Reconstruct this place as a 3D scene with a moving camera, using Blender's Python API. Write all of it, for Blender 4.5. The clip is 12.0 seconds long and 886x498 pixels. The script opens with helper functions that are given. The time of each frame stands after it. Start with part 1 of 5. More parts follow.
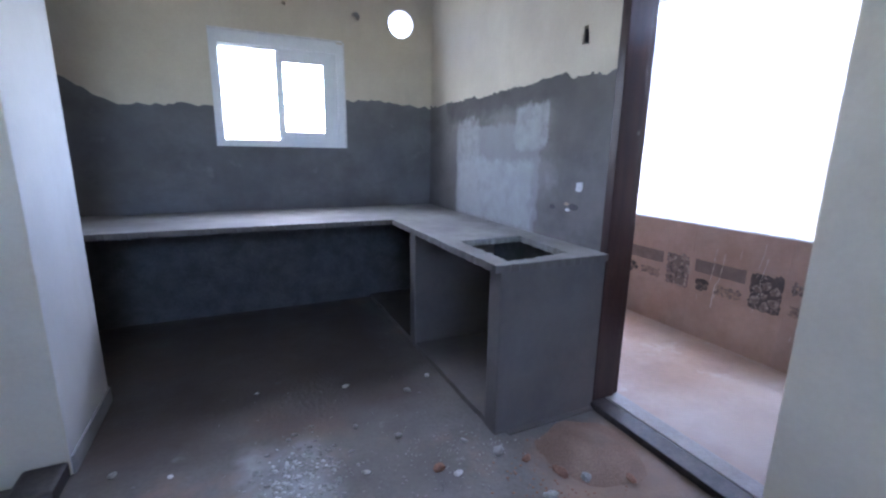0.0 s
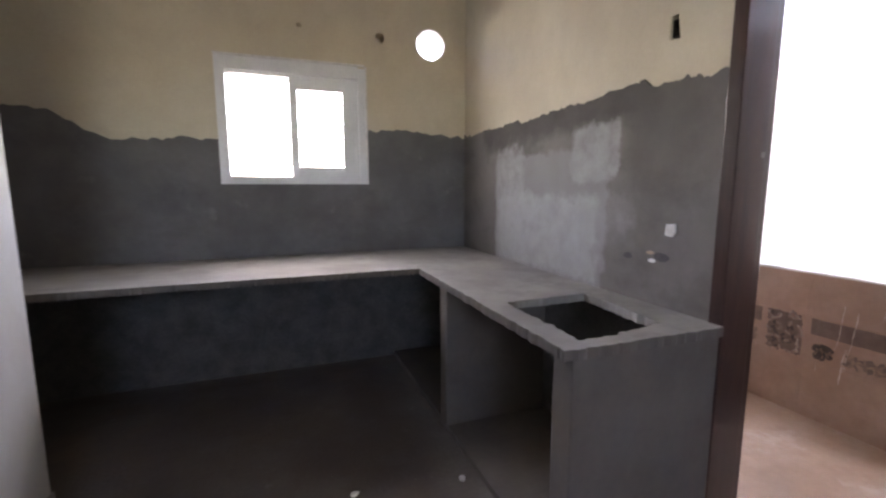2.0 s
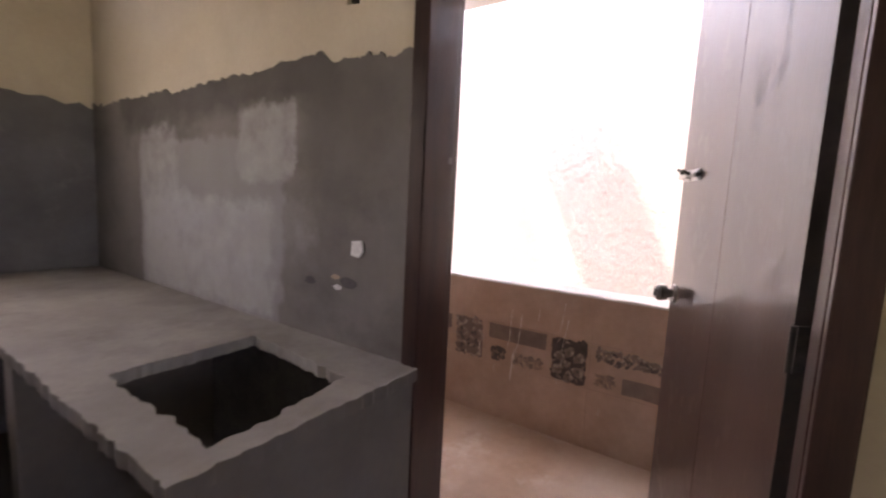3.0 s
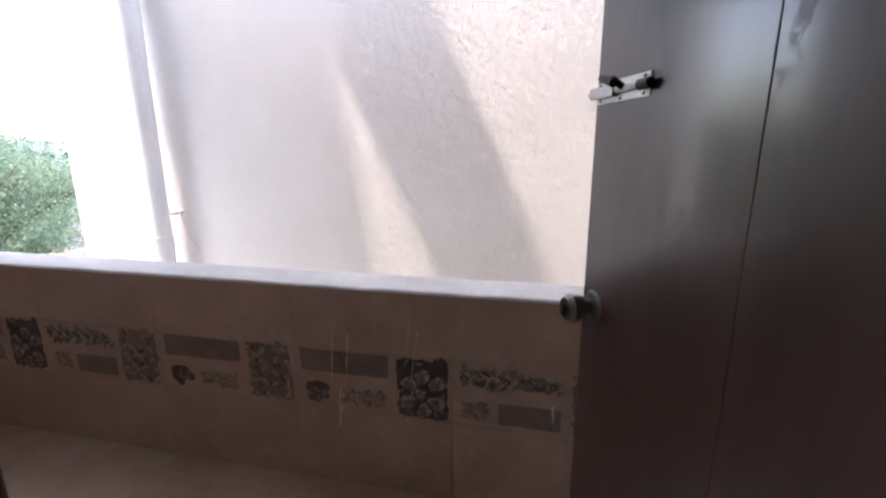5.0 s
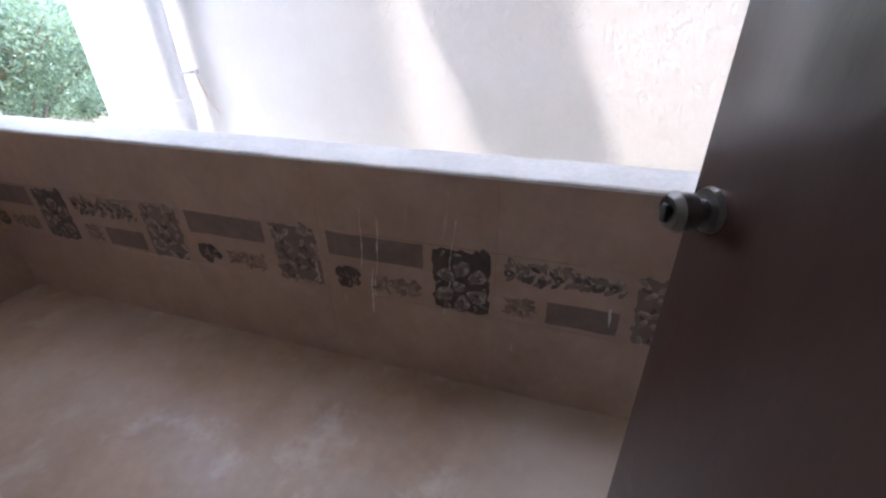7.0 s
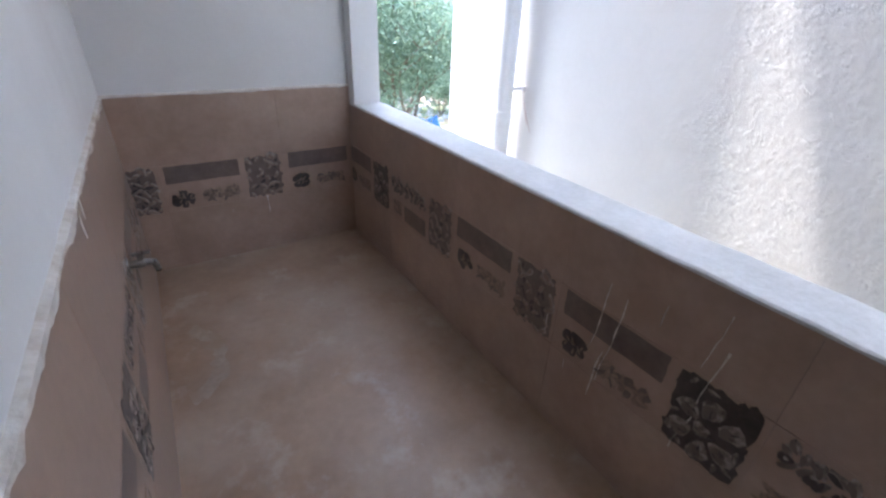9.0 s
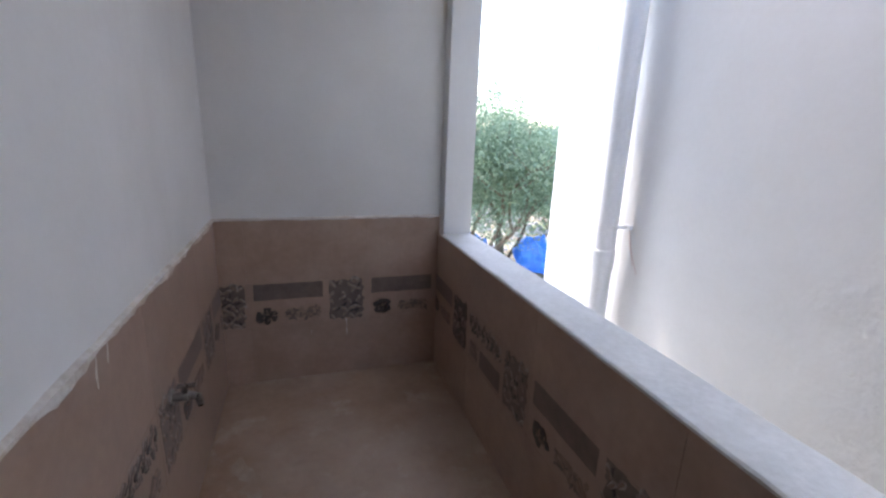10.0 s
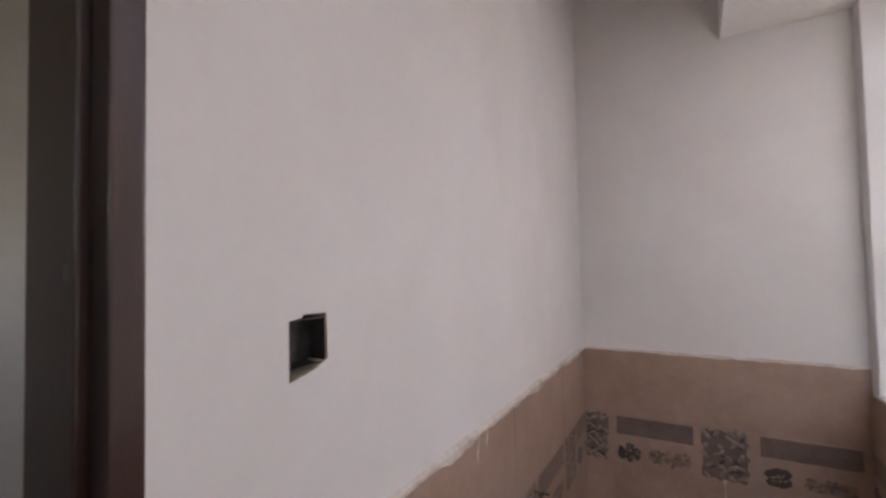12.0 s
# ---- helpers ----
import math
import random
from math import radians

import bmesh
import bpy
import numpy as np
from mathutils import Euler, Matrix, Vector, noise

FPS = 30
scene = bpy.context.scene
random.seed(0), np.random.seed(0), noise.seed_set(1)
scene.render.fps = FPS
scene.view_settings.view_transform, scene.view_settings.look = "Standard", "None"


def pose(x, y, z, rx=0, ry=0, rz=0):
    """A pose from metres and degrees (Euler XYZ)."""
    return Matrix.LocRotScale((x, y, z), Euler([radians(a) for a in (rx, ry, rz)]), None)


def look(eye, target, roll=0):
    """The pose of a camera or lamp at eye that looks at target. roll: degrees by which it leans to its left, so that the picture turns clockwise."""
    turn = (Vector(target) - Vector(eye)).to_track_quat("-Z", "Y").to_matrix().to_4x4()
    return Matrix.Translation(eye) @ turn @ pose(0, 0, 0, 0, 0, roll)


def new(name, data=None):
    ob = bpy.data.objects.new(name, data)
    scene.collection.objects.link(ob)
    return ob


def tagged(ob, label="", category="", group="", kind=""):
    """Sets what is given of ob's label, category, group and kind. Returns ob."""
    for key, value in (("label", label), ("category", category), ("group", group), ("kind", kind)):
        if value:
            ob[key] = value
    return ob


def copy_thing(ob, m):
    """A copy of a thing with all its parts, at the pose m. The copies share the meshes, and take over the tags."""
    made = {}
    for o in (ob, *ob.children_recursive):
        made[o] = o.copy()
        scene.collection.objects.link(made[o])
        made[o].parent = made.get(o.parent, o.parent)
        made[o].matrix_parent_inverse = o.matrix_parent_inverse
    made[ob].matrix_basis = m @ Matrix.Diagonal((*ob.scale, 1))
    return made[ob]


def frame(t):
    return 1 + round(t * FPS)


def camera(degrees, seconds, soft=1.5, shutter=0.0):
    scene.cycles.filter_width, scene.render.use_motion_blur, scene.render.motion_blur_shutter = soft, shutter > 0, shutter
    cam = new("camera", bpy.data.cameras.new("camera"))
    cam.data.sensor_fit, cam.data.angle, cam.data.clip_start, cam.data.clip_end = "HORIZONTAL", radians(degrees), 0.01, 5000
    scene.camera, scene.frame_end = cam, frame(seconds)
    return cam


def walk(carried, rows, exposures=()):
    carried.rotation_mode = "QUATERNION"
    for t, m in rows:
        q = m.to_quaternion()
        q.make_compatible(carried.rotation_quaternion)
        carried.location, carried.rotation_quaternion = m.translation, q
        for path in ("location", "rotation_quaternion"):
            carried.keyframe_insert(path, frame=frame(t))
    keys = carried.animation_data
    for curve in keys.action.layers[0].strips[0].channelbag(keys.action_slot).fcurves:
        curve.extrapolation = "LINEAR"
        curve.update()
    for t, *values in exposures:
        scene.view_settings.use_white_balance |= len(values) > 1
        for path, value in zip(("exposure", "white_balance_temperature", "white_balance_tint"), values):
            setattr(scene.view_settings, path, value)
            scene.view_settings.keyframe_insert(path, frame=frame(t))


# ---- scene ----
cam = camera(90.7, 12.0, soft=2.3, shutter=0.15)
PATH = [
    (0.0, look((0.153, 0.014, 1.327), (0.974, 1.787, 0.899), 0.87)),
    (0.5, look((0.177, 0.056, 1.339), (0.737, 1.933, 0.933), 1.13)),
    (1.0, look((0.177, 0.198, 1.326), (0.637, 2.106, 0.944), 1.22)),
    (1.5, look((0.216, 0.405, 1.313), (0.676, 2.326, 1.003), 1.18)),
    (2.0, look((0.372, 0.562, 1.324), (1.065, 2.418, 1.050), -0.11)),
    (2.5, look((0.596, 0.701, 1.319), (1.790, 2.289, 1.093), 0.97)),
    (3.0, look((0.840, 0.886, 1.327), (2.490, 1.993, 1.096), 2.82)),
    (3.5, look((1.047, 0.994, 1.347), (2.940, 1.589, 1.092), 0.70)),
    (5.5, look((1.907, 1.211, 1.345), (3.800, 1.649, 0.871), -0.46)),
    (6.0, look((1.984, 1.222, 1.343), (3.794, 1.750, 0.674), -1.24)),
    (6.5, look((1.999, 1.231, 1.288), (3.690, 1.746, 0.352), -1.01)),
    (8.3, look((2.029, 1.294, 1.314), (3.426, 2.187, 0.196), 1.88)),
    (8.5, look((2.083, 1.284, 1.310), (3.300, 2.432, 0.213), 0.76)),
    (9.0, look((2.177, 1.315, 1.364), (3.139, 2.781, 0.403), 2.40)),
    (9.5, look((2.262, 1.418, 1.404), (3.064, 3.115, 0.714), 3.78)),
    (10.0, look((2.406, 1.508, 1.425), (3.007, 3.344, 0.908), 2.26)),
    (10.5, look((2.590, 1.480, 1.452), (2.851, 3.437, 1.131), 0.79)),
    (11.0, look((2.658, 1.467, 1.464), (2.574, 3.461, 1.328), 0.22)),
    (11.5, look((2.621, 1.432, 1.456), (2.062, 3.352, 1.409), 0.01)),
    (12.0, look((2.524, 1.375, 1.435), (1.531, 3.110, 1.502), -1.16)),
]
EXPOSURES = [(0.0, 5.35, 5500, 20), (0.5, 5.15, 6000, 19), (1.0, 5.25, 6700, 20), (2.0, 5.15, 7500, 24), (2.5, 4.75, 8200, 28), (3.0, 4.65, 8900, 34), (3.5, 4.65, 9500, 38), (5.5, 3.5, 6950, 17), (6.0, 3.55, 6950, 17), (6.5, 4.0, 6850, 17), (8.5, 4.15, 6500, 13), (9.0, 3.85, 6450, 13), (9.5, 3.5, 6550, 14), (10.5, 3.15, 6900, 15), (11.0, 2.95, 7250, 17), (11.5, 2.85, 7950, 22), (12.0, 3.75, 8000, 23)]
walk(cam, PATH, EXPOSURES)

# ---- world, sun, exposure ----
SUN_DIR = Vector((0.2, -0.455, -1.0)).normalized()
world = bpy.data.worlds.new("sky_world")
scene.world = world
world.use_nodes = True
wn = world.node_tree
sky = wn.nodes.new("ShaderNodeTexSky")
sky.sky_type = 'NISHITA'
sky.sun_disc = False
sky.sun_elevation = math.asin(-SUN_DIR.z)
sky.sun_rotation = math.atan2(-SUN_DIR.x, -SUN_DIR.y)
sky.dust_density = 1.5
wn.links.new(sky.outputs[0], wn.nodes["Background"].inputs[0])
wn.nodes["Background"].inputs[1].default_value = 0.15

sun_data = bpy.data.lights.new("sun", 'SUN')
sun_data.energy, sun_data.angle, sun_data.color = 0.52, radians(1.7), (1.0, 0.95, 0.88)
sun_lamp = new("sun", sun_data)
sun_lamp.matrix_world = look((2, 3, 9), Vector((2, 3, 9)) + SUN_DIR)


def area_light(name, m, w, h, watts, color=(0.86, 0.93, 1.0)):
    d = bpy.data.lights.new(name, 'AREA')
    d.shape, d.size, d.size_y, d.energy, d.color = 'RECTANGLE', w, h, watts, color
    ob = new(name, d)
    ob.matrix_world = m
    return ob


# sky light standing in the kitchen window; fill lamp added at an unseen hall opening behind the walker
area_light("window_sky_light", look((0.52, 4.06, 1.78), (0.52, 3.0, 1.5)), 0.85, 0.7, 0.95)
area_light("hall_sky_light", look((-0.2, -2.93, 2.3), (-0.2, 0, 2.15)), 1.3, 0.8, 0.12, (1.0, 0.93, 0.84))

# ---- plan, in metres ----
XW, XB, XP, XO = 1.80, 1.963, 3.165, 3.33          # kitchen face, balcony face, parapet inside and outside
YB, YE = 3.874, 3.916                              # kitchen back wall, balcony end wall
XL, YN, YF, XH = -0.568, 2.08, 2.68, -0.85        # stub wall face, its near and far ends, hall wall
DA, DB = 0.75, 1.594                               # door opening
CZ, PZ, DZ = 0.85, 0.858, 0.95                     # counter, parapet and dado heights
XC, YC, YP = 1.139, 3.03, 1.60                     # counter fronts, end of the counter
XFA, YFA = 4.161, 4.33                             # neighbour's wall and its corner
ZBF, ZC, ZK = 0.015, 2.50, 2.95                    # balcony floor, balcony ceiling, kitchen ceiling
GZ = -3.2                                          # ground outside


# ---- materials ----
def material(name, colors, scale=3.0, fine=40.0, rough=0.8, bump=0.15, bump_scale=None, metal=0.0, detail=8.0, spread=(0.35, 0.65), fine_mix=0.25, stretch=(1, 1, 1), rough_var=0.12, distance=0.01):
    m = bpy.data.materials.new(name)
    m.use_nodes = True
    nt = m.node_tree
    bsdf = nt.nodes["Principled BSDF"]
    tc = nt.nodes.new("ShaderNodeTexCoord")
    mp = nt.nodes.new("ShaderNodeMapping")
    mp.inputs["Scale"].default_value = stretch
    nt.links.new(tc.outputs["Object"], mp.inputs[0])
    n1 = nt.nodes.new("ShaderNodeTexNoise")
    n1.inputs["Scale"].default_value, n1.inputs["Detail"].default_value, n1.inputs["Roughness"].default_value = scale, detail, 0.6
    nt.links.new(mp.outputs[0], n1.inputs["Vector"])
    ramp = nt.nodes.new("ShaderNodeValToRGB")
    els = ramp.color_ramp.elements
    els[0].position, els[1].position = spread
    els[0].color, els[1].color = (*colors[0], 1), (*colors[-1], 1)
    for i, c in enumerate(colors[1:-1]):
        e = els.new(spread[0] + (spread[1] - spread[0]) * (i + 1) / (len(colors) - 1))
        e.color = (*c, 1)
    nt.links.new(n1.outputs["Fac"], ramp.inputs[0])
    n2 = nt.nodes.new("ShaderNodeTexNoise")
    n2.inputs["Scale"].default_value, n2.inputs["Detail"].default_value = fine, 6.0
    nt.links.new(mp.outputs[0], n2.inputs["Vector"])
    mix = nt.nodes.new("ShaderNodeMixRGB")
    mix.blend_type = 'OVERLAY'
    mix.inputs[0].default_value = fine_mix
    nt.links.new(ramp.outputs[0], mix.inputs[1])
    nt.links.new(n2.outputs["Fac"], mix.inputs[2])
    nt.links.new(mix.outputs[0], bsdf.inputs["Base Color"])
    mr = nt.nodes.new("ShaderNodeMapRange")
    mr.inputs[3].default_value, mr.inputs[4].default_value = max(0.05, rough - rough_var), min(1.0, rough + rough_var)
    nt.links.new(n1.outputs["Fac"], mr.inputs[0])
    nt.links.new(mr.outputs[0], bsdf.inputs["Roughness"])
    bsdf.inputs["Metallic"].default_value = metal
    if bump > 0:
        n3 = nt.nodes.new("ShaderNodeTexNoise")
        n3.inputs["Scale"].default_value, n3.inputs["Detail"].default_value = bump_scale or fine, 8.0
        nt.links.new(mp.outputs[0], n3.inputs["Vector"])
        bp = nt.nodes.new("ShaderNodeBump")
        bp.inputs["Strength"].default_value, bp.inputs["Distance"].default_value = bump, distance
        nt.links.new(n3.outputs["Fac"], bp.inputs["Height"])
        nt.links.new(bp.outputs[0], bsdf.inputs["Normal"])
    return m


def layer(m, color, scale, lo, hi, stretch=(1, 1, 1), strength=1.0, seed=0.0):
    """Adds stains of one colour with their own noise shape over the base colour."""
    nt = m.node_tree
    bsdf = nt.nodes["Principled BSDF"]
    src = bsdf.inputs["Base Color"].links[0].from_socket
    tc = nt.nodes.new("ShaderNodeTexCoord")
    mp = nt.nodes.new("ShaderNodeMapping")
    mp.inputs["Scale"].default_value, mp.inputs["Location"].default_value = stretch, (seed, seed * 1.7, seed * 0.6)
    nt.links.new(tc.outputs["Object"], mp.inputs[0])
    n = nt.nodes.new("ShaderNodeTexNoise")
    n.inputs["Scale"].default_value, n.inputs["Detail"].default_value, n.inputs["Roughness"].default_value = scale, 9.0, 0.62
    nt.links.new(mp.outputs[0], n.inputs["Vector"])
    r = nt.nodes.new("ShaderNodeMapRange")
    r.inputs[1].default_value, r.inputs[2].default_value, r.inputs[4].default_value = lo, hi, strength
    nt.links.new(n.outputs["Fac"], r.inputs[0])
    mix = nt.nodes.new("ShaderNodeMixRGB")
    mix.inputs[2].default_value = (*color, 1)
    nt.links.new(r.outputs[0], mix.inputs[0])
    nt.links.new(src, mix.inputs[1])
    nt.links.new(mix.outputs[0], bsdf.inputs["Base Color"])
    return m


def shaped_tone(m, color, axes, lo, hi, soft, wobble, freq, strength=1.0, seed=0.0, grain=0.0):
    """A stain or patch of its own outline, or painted light or shade: a box in two axes with a wandering, brushed edge.
    """
    nt = m.node_tree
    bsdf = nt.nodes["Principled BSDF"]
    src = bsdf.inputs["Base Color"].links[0].from_socket
    tc = nt.nodes.new("ShaderNodeTexCoord")
    mp = nt.nodes.new("ShaderNodeMapping")
    mp.inputs["Location"].default_value = (seed, seed, seed)
    nt.links.new(tc.outputs["Object"], mp.inputs[0])
    n = nt.nodes.new("ShaderNodeTexNoise")
    n.inputs["Scale"].default_value, n.inputs["Detail"].default_value, n.inputs["Roughness"].default_value = freq, 8.0, 0.62
    nt.links.new(mp.outputs[0], n.inputs["Vector"])
    nx, px = nt.nodes.new("ShaderNodeSeparateXYZ"), nt.nodes.new("ShaderNodeSeparateXYZ")
    nt.links.new(n.outputs["Color"], nx.inputs[0])
    nt.links.new(tc.outputs["Object"], px.inputs[0])
    fac = None
    for k, ax in enumerate(axes):
        w = nt.nodes.new("ShaderNodeMath")
        w.operation = 'MULTIPLY_ADD'
        nt.links.new(nx.outputs[k], w.inputs[0])
        w.inputs[1].default_value = wobble * 2
        nt.links.new(px.outputs[ax], w.inputs[2])
        for edge, sign in ((lo[k], 1), (hi[k], -1)):
            r = nt.nodes.new("ShaderNodeMapRange")
            e = edge + wobble
            r.inputs[1].default_value, r.inputs[2].default_value = (e - soft, e + soft) if sign > 0 else (e + soft, e - soft)
            nt.links.new(w.outputs[0], r.inputs[0])
            if fac is None:
                fac = r.outputs[0]
            else:
                mul = nt.nodes.new("ShaderNodeMath")
                mul.operation = 'MULTIPLY'
                nt.links.new(fac, mul.inputs[0])
                nt.links.new(r.outputs[0], mul.inputs[1])
                fac = mul.outputs[0]
    if grain:
        g = nt.nodes.new("ShaderNodeMapRange")
        g.inputs[1].default_value, g.inputs[2].default_value, g.inputs[3].default_value = 0.35, 0.65, 1 - grain
        nt.links.new(n.outputs["Fac"], g.inputs[0])
        mul = nt.nodes.new("ShaderNodeMath")
        mul.operation = 'MULTIPLY'
        nt.links.new(fac, mul.inputs[0])
        nt.links.new(g.outputs[0], mul.inputs[1])
        fac = mul.outputs[0]
    st = nt.nodes.new("ShaderNodeMath")
    st.operation = 'MULTIPLY'
    st.inputs[1].default_value = strength
    nt.links.new(fac, st.inputs[0])
    mix = nt.nodes.new("ShaderNodeMixRGB")
    mix.inputs[2].default_value = (*color, 1)
    nt.links.new(st.outputs[0], mix.inputs[0])
    nt.links.new(src, mix.inputs[1])
    nt.links.new(mix.outputs[0], bsdf.inputs["Base Color"])
    return m


def object_variation(m, amount):
    """Small brightness differences between alike pieces."""
    nt = m.node_tree
    bsdf = nt.nodes["Principled BSDF"]
    src = bsdf.inputs["Base Color"].links[0].from_socket
    info = nt.nodes.new("ShaderNodeObjectInfo")
    mr = nt.nodes.new("ShaderNodeMapRange")
    mr.inputs[3].default_value, mr.inputs[4].default_value = 1 - amount, 1 + amount
    nt.links.new(info.outputs["Random"], mr.inputs[0])
    hsv = nt.nodes.new("ShaderNodeHueSaturation")
    nt.links.new(mr.outputs[0], hsv.inputs["Value"])
    nt.links.new(src, hsv.inputs["Color"])
    nt.links.new(hsv.outputs[0], bsdf.inputs["Base Color"])
    return m


M_CREAM = layer(material("cream_paint", [(0.56, 0.49, 0.37), (0.66, 0.59, 0.46)], 1.6, 60, 0.75, 0.06, 50, fine_mix=0.08), (0.42, 0.36, 0.27), 2.2, 0.55, 0.8, (1, 1, 0.6), 0.5, 3)
M_WHITE = layer(material("white_wall_paint", [(0.68, 0.655, 0.63), (0.76, 0.74, 0.72)], 1.3, 50, 0.7, 0.03, 30, fine_mix=0.05), (0.58, 0.54, 0.5), 1.7, 0.55, 0.85, (1, 1, 0.5), 0.5, 7)
M_STUB = layer(material("stub_wall_paint", [(0.60, 0.58, 0.55), (0.7, 0.68, 0.65)], 1.5, 55, 0.75, 0.05, 50, fine_mix=0.06), (0.5, 0.46, 0.4), 2.0, 0.55, 0.8, (1, 1, 0.5), 0.5, 5)
M_CEMENT = layer(layer(material("grey_cement_render", [(0.12, 0.115, 0.115), (0.18, 0.175, 0.175)], 1.8, 30, 0.9, 0.1, 30, fine_mix=0.07), (0.11, 0.105, 0.105), 3.1, 0.5, 0.75, (1, 1, 1.4), 0.8, 2), (0.30, 0.29, 0.28), 6.5, 0.62, 0.8, (1, 1, 1), 0.5, 9)
# Dark cement for wall chips and for shade painted below the counter.
M_SHADE_AND_CHIP = material("dark_fresh_cement", [(0.065, 0.063, 0.062), (0.11, 0.107, 0.104)], 7, 60, 0.92, 0.4, 60)
M_CEMENT_EAST = layer(layer(material("brown_grey_cement_render", [(0.148, 0.134, 0.125), (0.205, 0.187, 0.174)], 2.0, 30, 0.9, 0.1, 30, fine_mix=0.08), (0.10, 0.09, 0.084), 3.1, 0.5, 0.75, (1, 1, 1.4), 0.8, 2), (0.23, 0.21, 0.195), 6.5, 0.62, 0.8, (1, 1, 1), 0.4, 9)
shaped_tone(M_CEMENT_EAST, (0.075, 0.069, 0.064), (1, 2), (1.95, 1.60), (3.5, 1.9), 0.04, 0.13, 5.0, 0.85, 2.0, 0.3)
shaped_tone(M_CEMENT_EAST, (0.11, 0.10, 0.092), (1, 2), (1.75, 1.30), (2.1, 1.9), 0.05, 0.12, 4.0, 0.7, 6.0, 0.4)
shaped_tone(M_CEMENT_EAST, (0.27, 0.265, 0.26), (1, 2), (2.20, 0.80), (3.31, 1.52), 0.012, 0.07, 7.0, 0.95, 5.0, 0.2)
shaped_tone(M_CEMENT_EAST, (0.40, 0.40, 0.395), (1, 2), (2.26, 0.86), (3.27, 1.28), 0.025, 0.10, 9.0, 0.85, 11.0, 0.5)
shaped_tone(M_CEMENT_EAST, (0.38, 0.375, 0.37), (1, 2), (2.95, 0.95), (3.30, 1.58), 0.02, 0.07, 15.0, 0.75, 15.0, 0.8)
shaped_tone(M_CEMENT_EAST, (0.37, 0.37, 0.365), (1, 2), (2.14, 1.36), (2.47, 1.62), 0.015, 0.07, 12.0, 0.85, 8.0, 0.6)
shaped_tone(M_CEMENT_EAST, (0.32, 0.315, 0.31), (1, 2), (2.05, 1.10), (2.40, 1.27), 0.04, 0.09, 10.0, 0.6, 9.0, 0.7)
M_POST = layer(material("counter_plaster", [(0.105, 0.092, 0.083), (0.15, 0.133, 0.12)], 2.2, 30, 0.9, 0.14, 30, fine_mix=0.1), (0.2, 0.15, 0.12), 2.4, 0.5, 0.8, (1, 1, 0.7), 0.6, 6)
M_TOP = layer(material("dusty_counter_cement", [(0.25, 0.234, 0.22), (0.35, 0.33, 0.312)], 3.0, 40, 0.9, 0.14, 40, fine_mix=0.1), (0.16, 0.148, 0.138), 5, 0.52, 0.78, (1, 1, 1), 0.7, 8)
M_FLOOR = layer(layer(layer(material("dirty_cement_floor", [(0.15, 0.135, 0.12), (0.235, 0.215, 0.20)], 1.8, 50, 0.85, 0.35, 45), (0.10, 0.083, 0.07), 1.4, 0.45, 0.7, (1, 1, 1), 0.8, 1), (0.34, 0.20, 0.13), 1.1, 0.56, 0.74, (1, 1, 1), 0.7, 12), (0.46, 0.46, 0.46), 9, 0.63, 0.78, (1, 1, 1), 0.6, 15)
shaped_tone(M_FLOOR, (0.36, 0.235, 0.16), (0, 1), (1.22, 0.95), (1.9, 1.47), 0.07, 0.12, 3.0, 0.8, 3.0, 0.4)
shaped_tone(M_FLOOR, (0.44, 0.44, 0.44), (0, 1), (0.08, 1.40), (0.42, 1.95), 0.05, 0.10, 6.0, 0.75, 7.0, 0.8)
# Browner floor towards the counter, with the shade under it painted in.
shaped_tone(M_FLOOR, (0.07, 0.048, 0.038), (0, 1), (-2.0, 1.95), (1.12, 3.9), 0.18, 0.2, 2.0, 0.85, 4.0, 0.3)
M_TILE = object_variation(layer(material("glazed_beige_tile", [(0.36, 0.245, 0.185), (0.43, 0.305, 0.236)], 5, 35, 0.34, 0.03, 30, fine_mix=0.12), (0.44, 0.34, 0.28), 2.6, 0.56, 0.8, (1, 1, 0.7), 0.5, 4), 0.03)
M_GROUT = material("tile_grout", [(0.30, 0.205, 0.155), (0.37, 0.262, 0.203)], 20, 80, 0.95, 0.2)
M_FLOORTILE = layer(layer(material("dusty_balcony_floor_tile", [(0.34, 0.225, 0.155), (0.42, 0.295, 0.213)], 2.2, 30, 0.45, 0.04, 40, fine_mix=0.15), (0.50, 0.42, 0.36), 1.5, 0.46, 0.72, (1, 1, 1), 0.75, 6), (0.24, 0.16, 0.115), 2.6, 0.56, 0.78, (1, 1, 1), 0.65, 13)
M_FLOORTILE = layer(layer(M_FLOORTILE, (0.55, 0.49, 0.44), 4.5, 0.58, 0.72, (1, 1, 1), 0.6, 21), (0.60, 0.55, 0.50), 16.0, 0.70, 0.76, (1, 1, 1), 0.6, 33)
# Dust by the door, made paler to paint in the bright floor there.
shaped_tone(M_FLOORTILE, (0.60, 0.52, 0.455), (0, 1), (2.0, -1.2), (3.1, 1.45), 0.15, 0.2, 2.2, 0.75, 4.0, 0.35)
M_MOTIF_DARK = material("printed_dark_brown", [(0.13, 0.095, 0.082), (0.20, 0.15, 0.13)], 14, 60, 0.35, 0.03, spread=(0.3, 0.7), fine_mix=0.15)
M_MOTIF_BLACK = material("printed_black_brown", [(0.045, 0.036, 0.033), (0.09, 0.07, 0.062)], 22, 90, 0.35, 0.05)
M_MOTIF_MID = material("printed_mid_brown", [(0.22, 0.155, 0.12), (0.29, 0.21, 0.165)], 35, 120, 0.4, 0.05, fine_mix=0.4)
M_MOTIF_FAINT = material("printed_faint_brown", [(0.30, 0.215, 0.16), (0.36, 0.262, 0.2)], 35, 120, 0.4, 0.04, fine_mix=0.4)
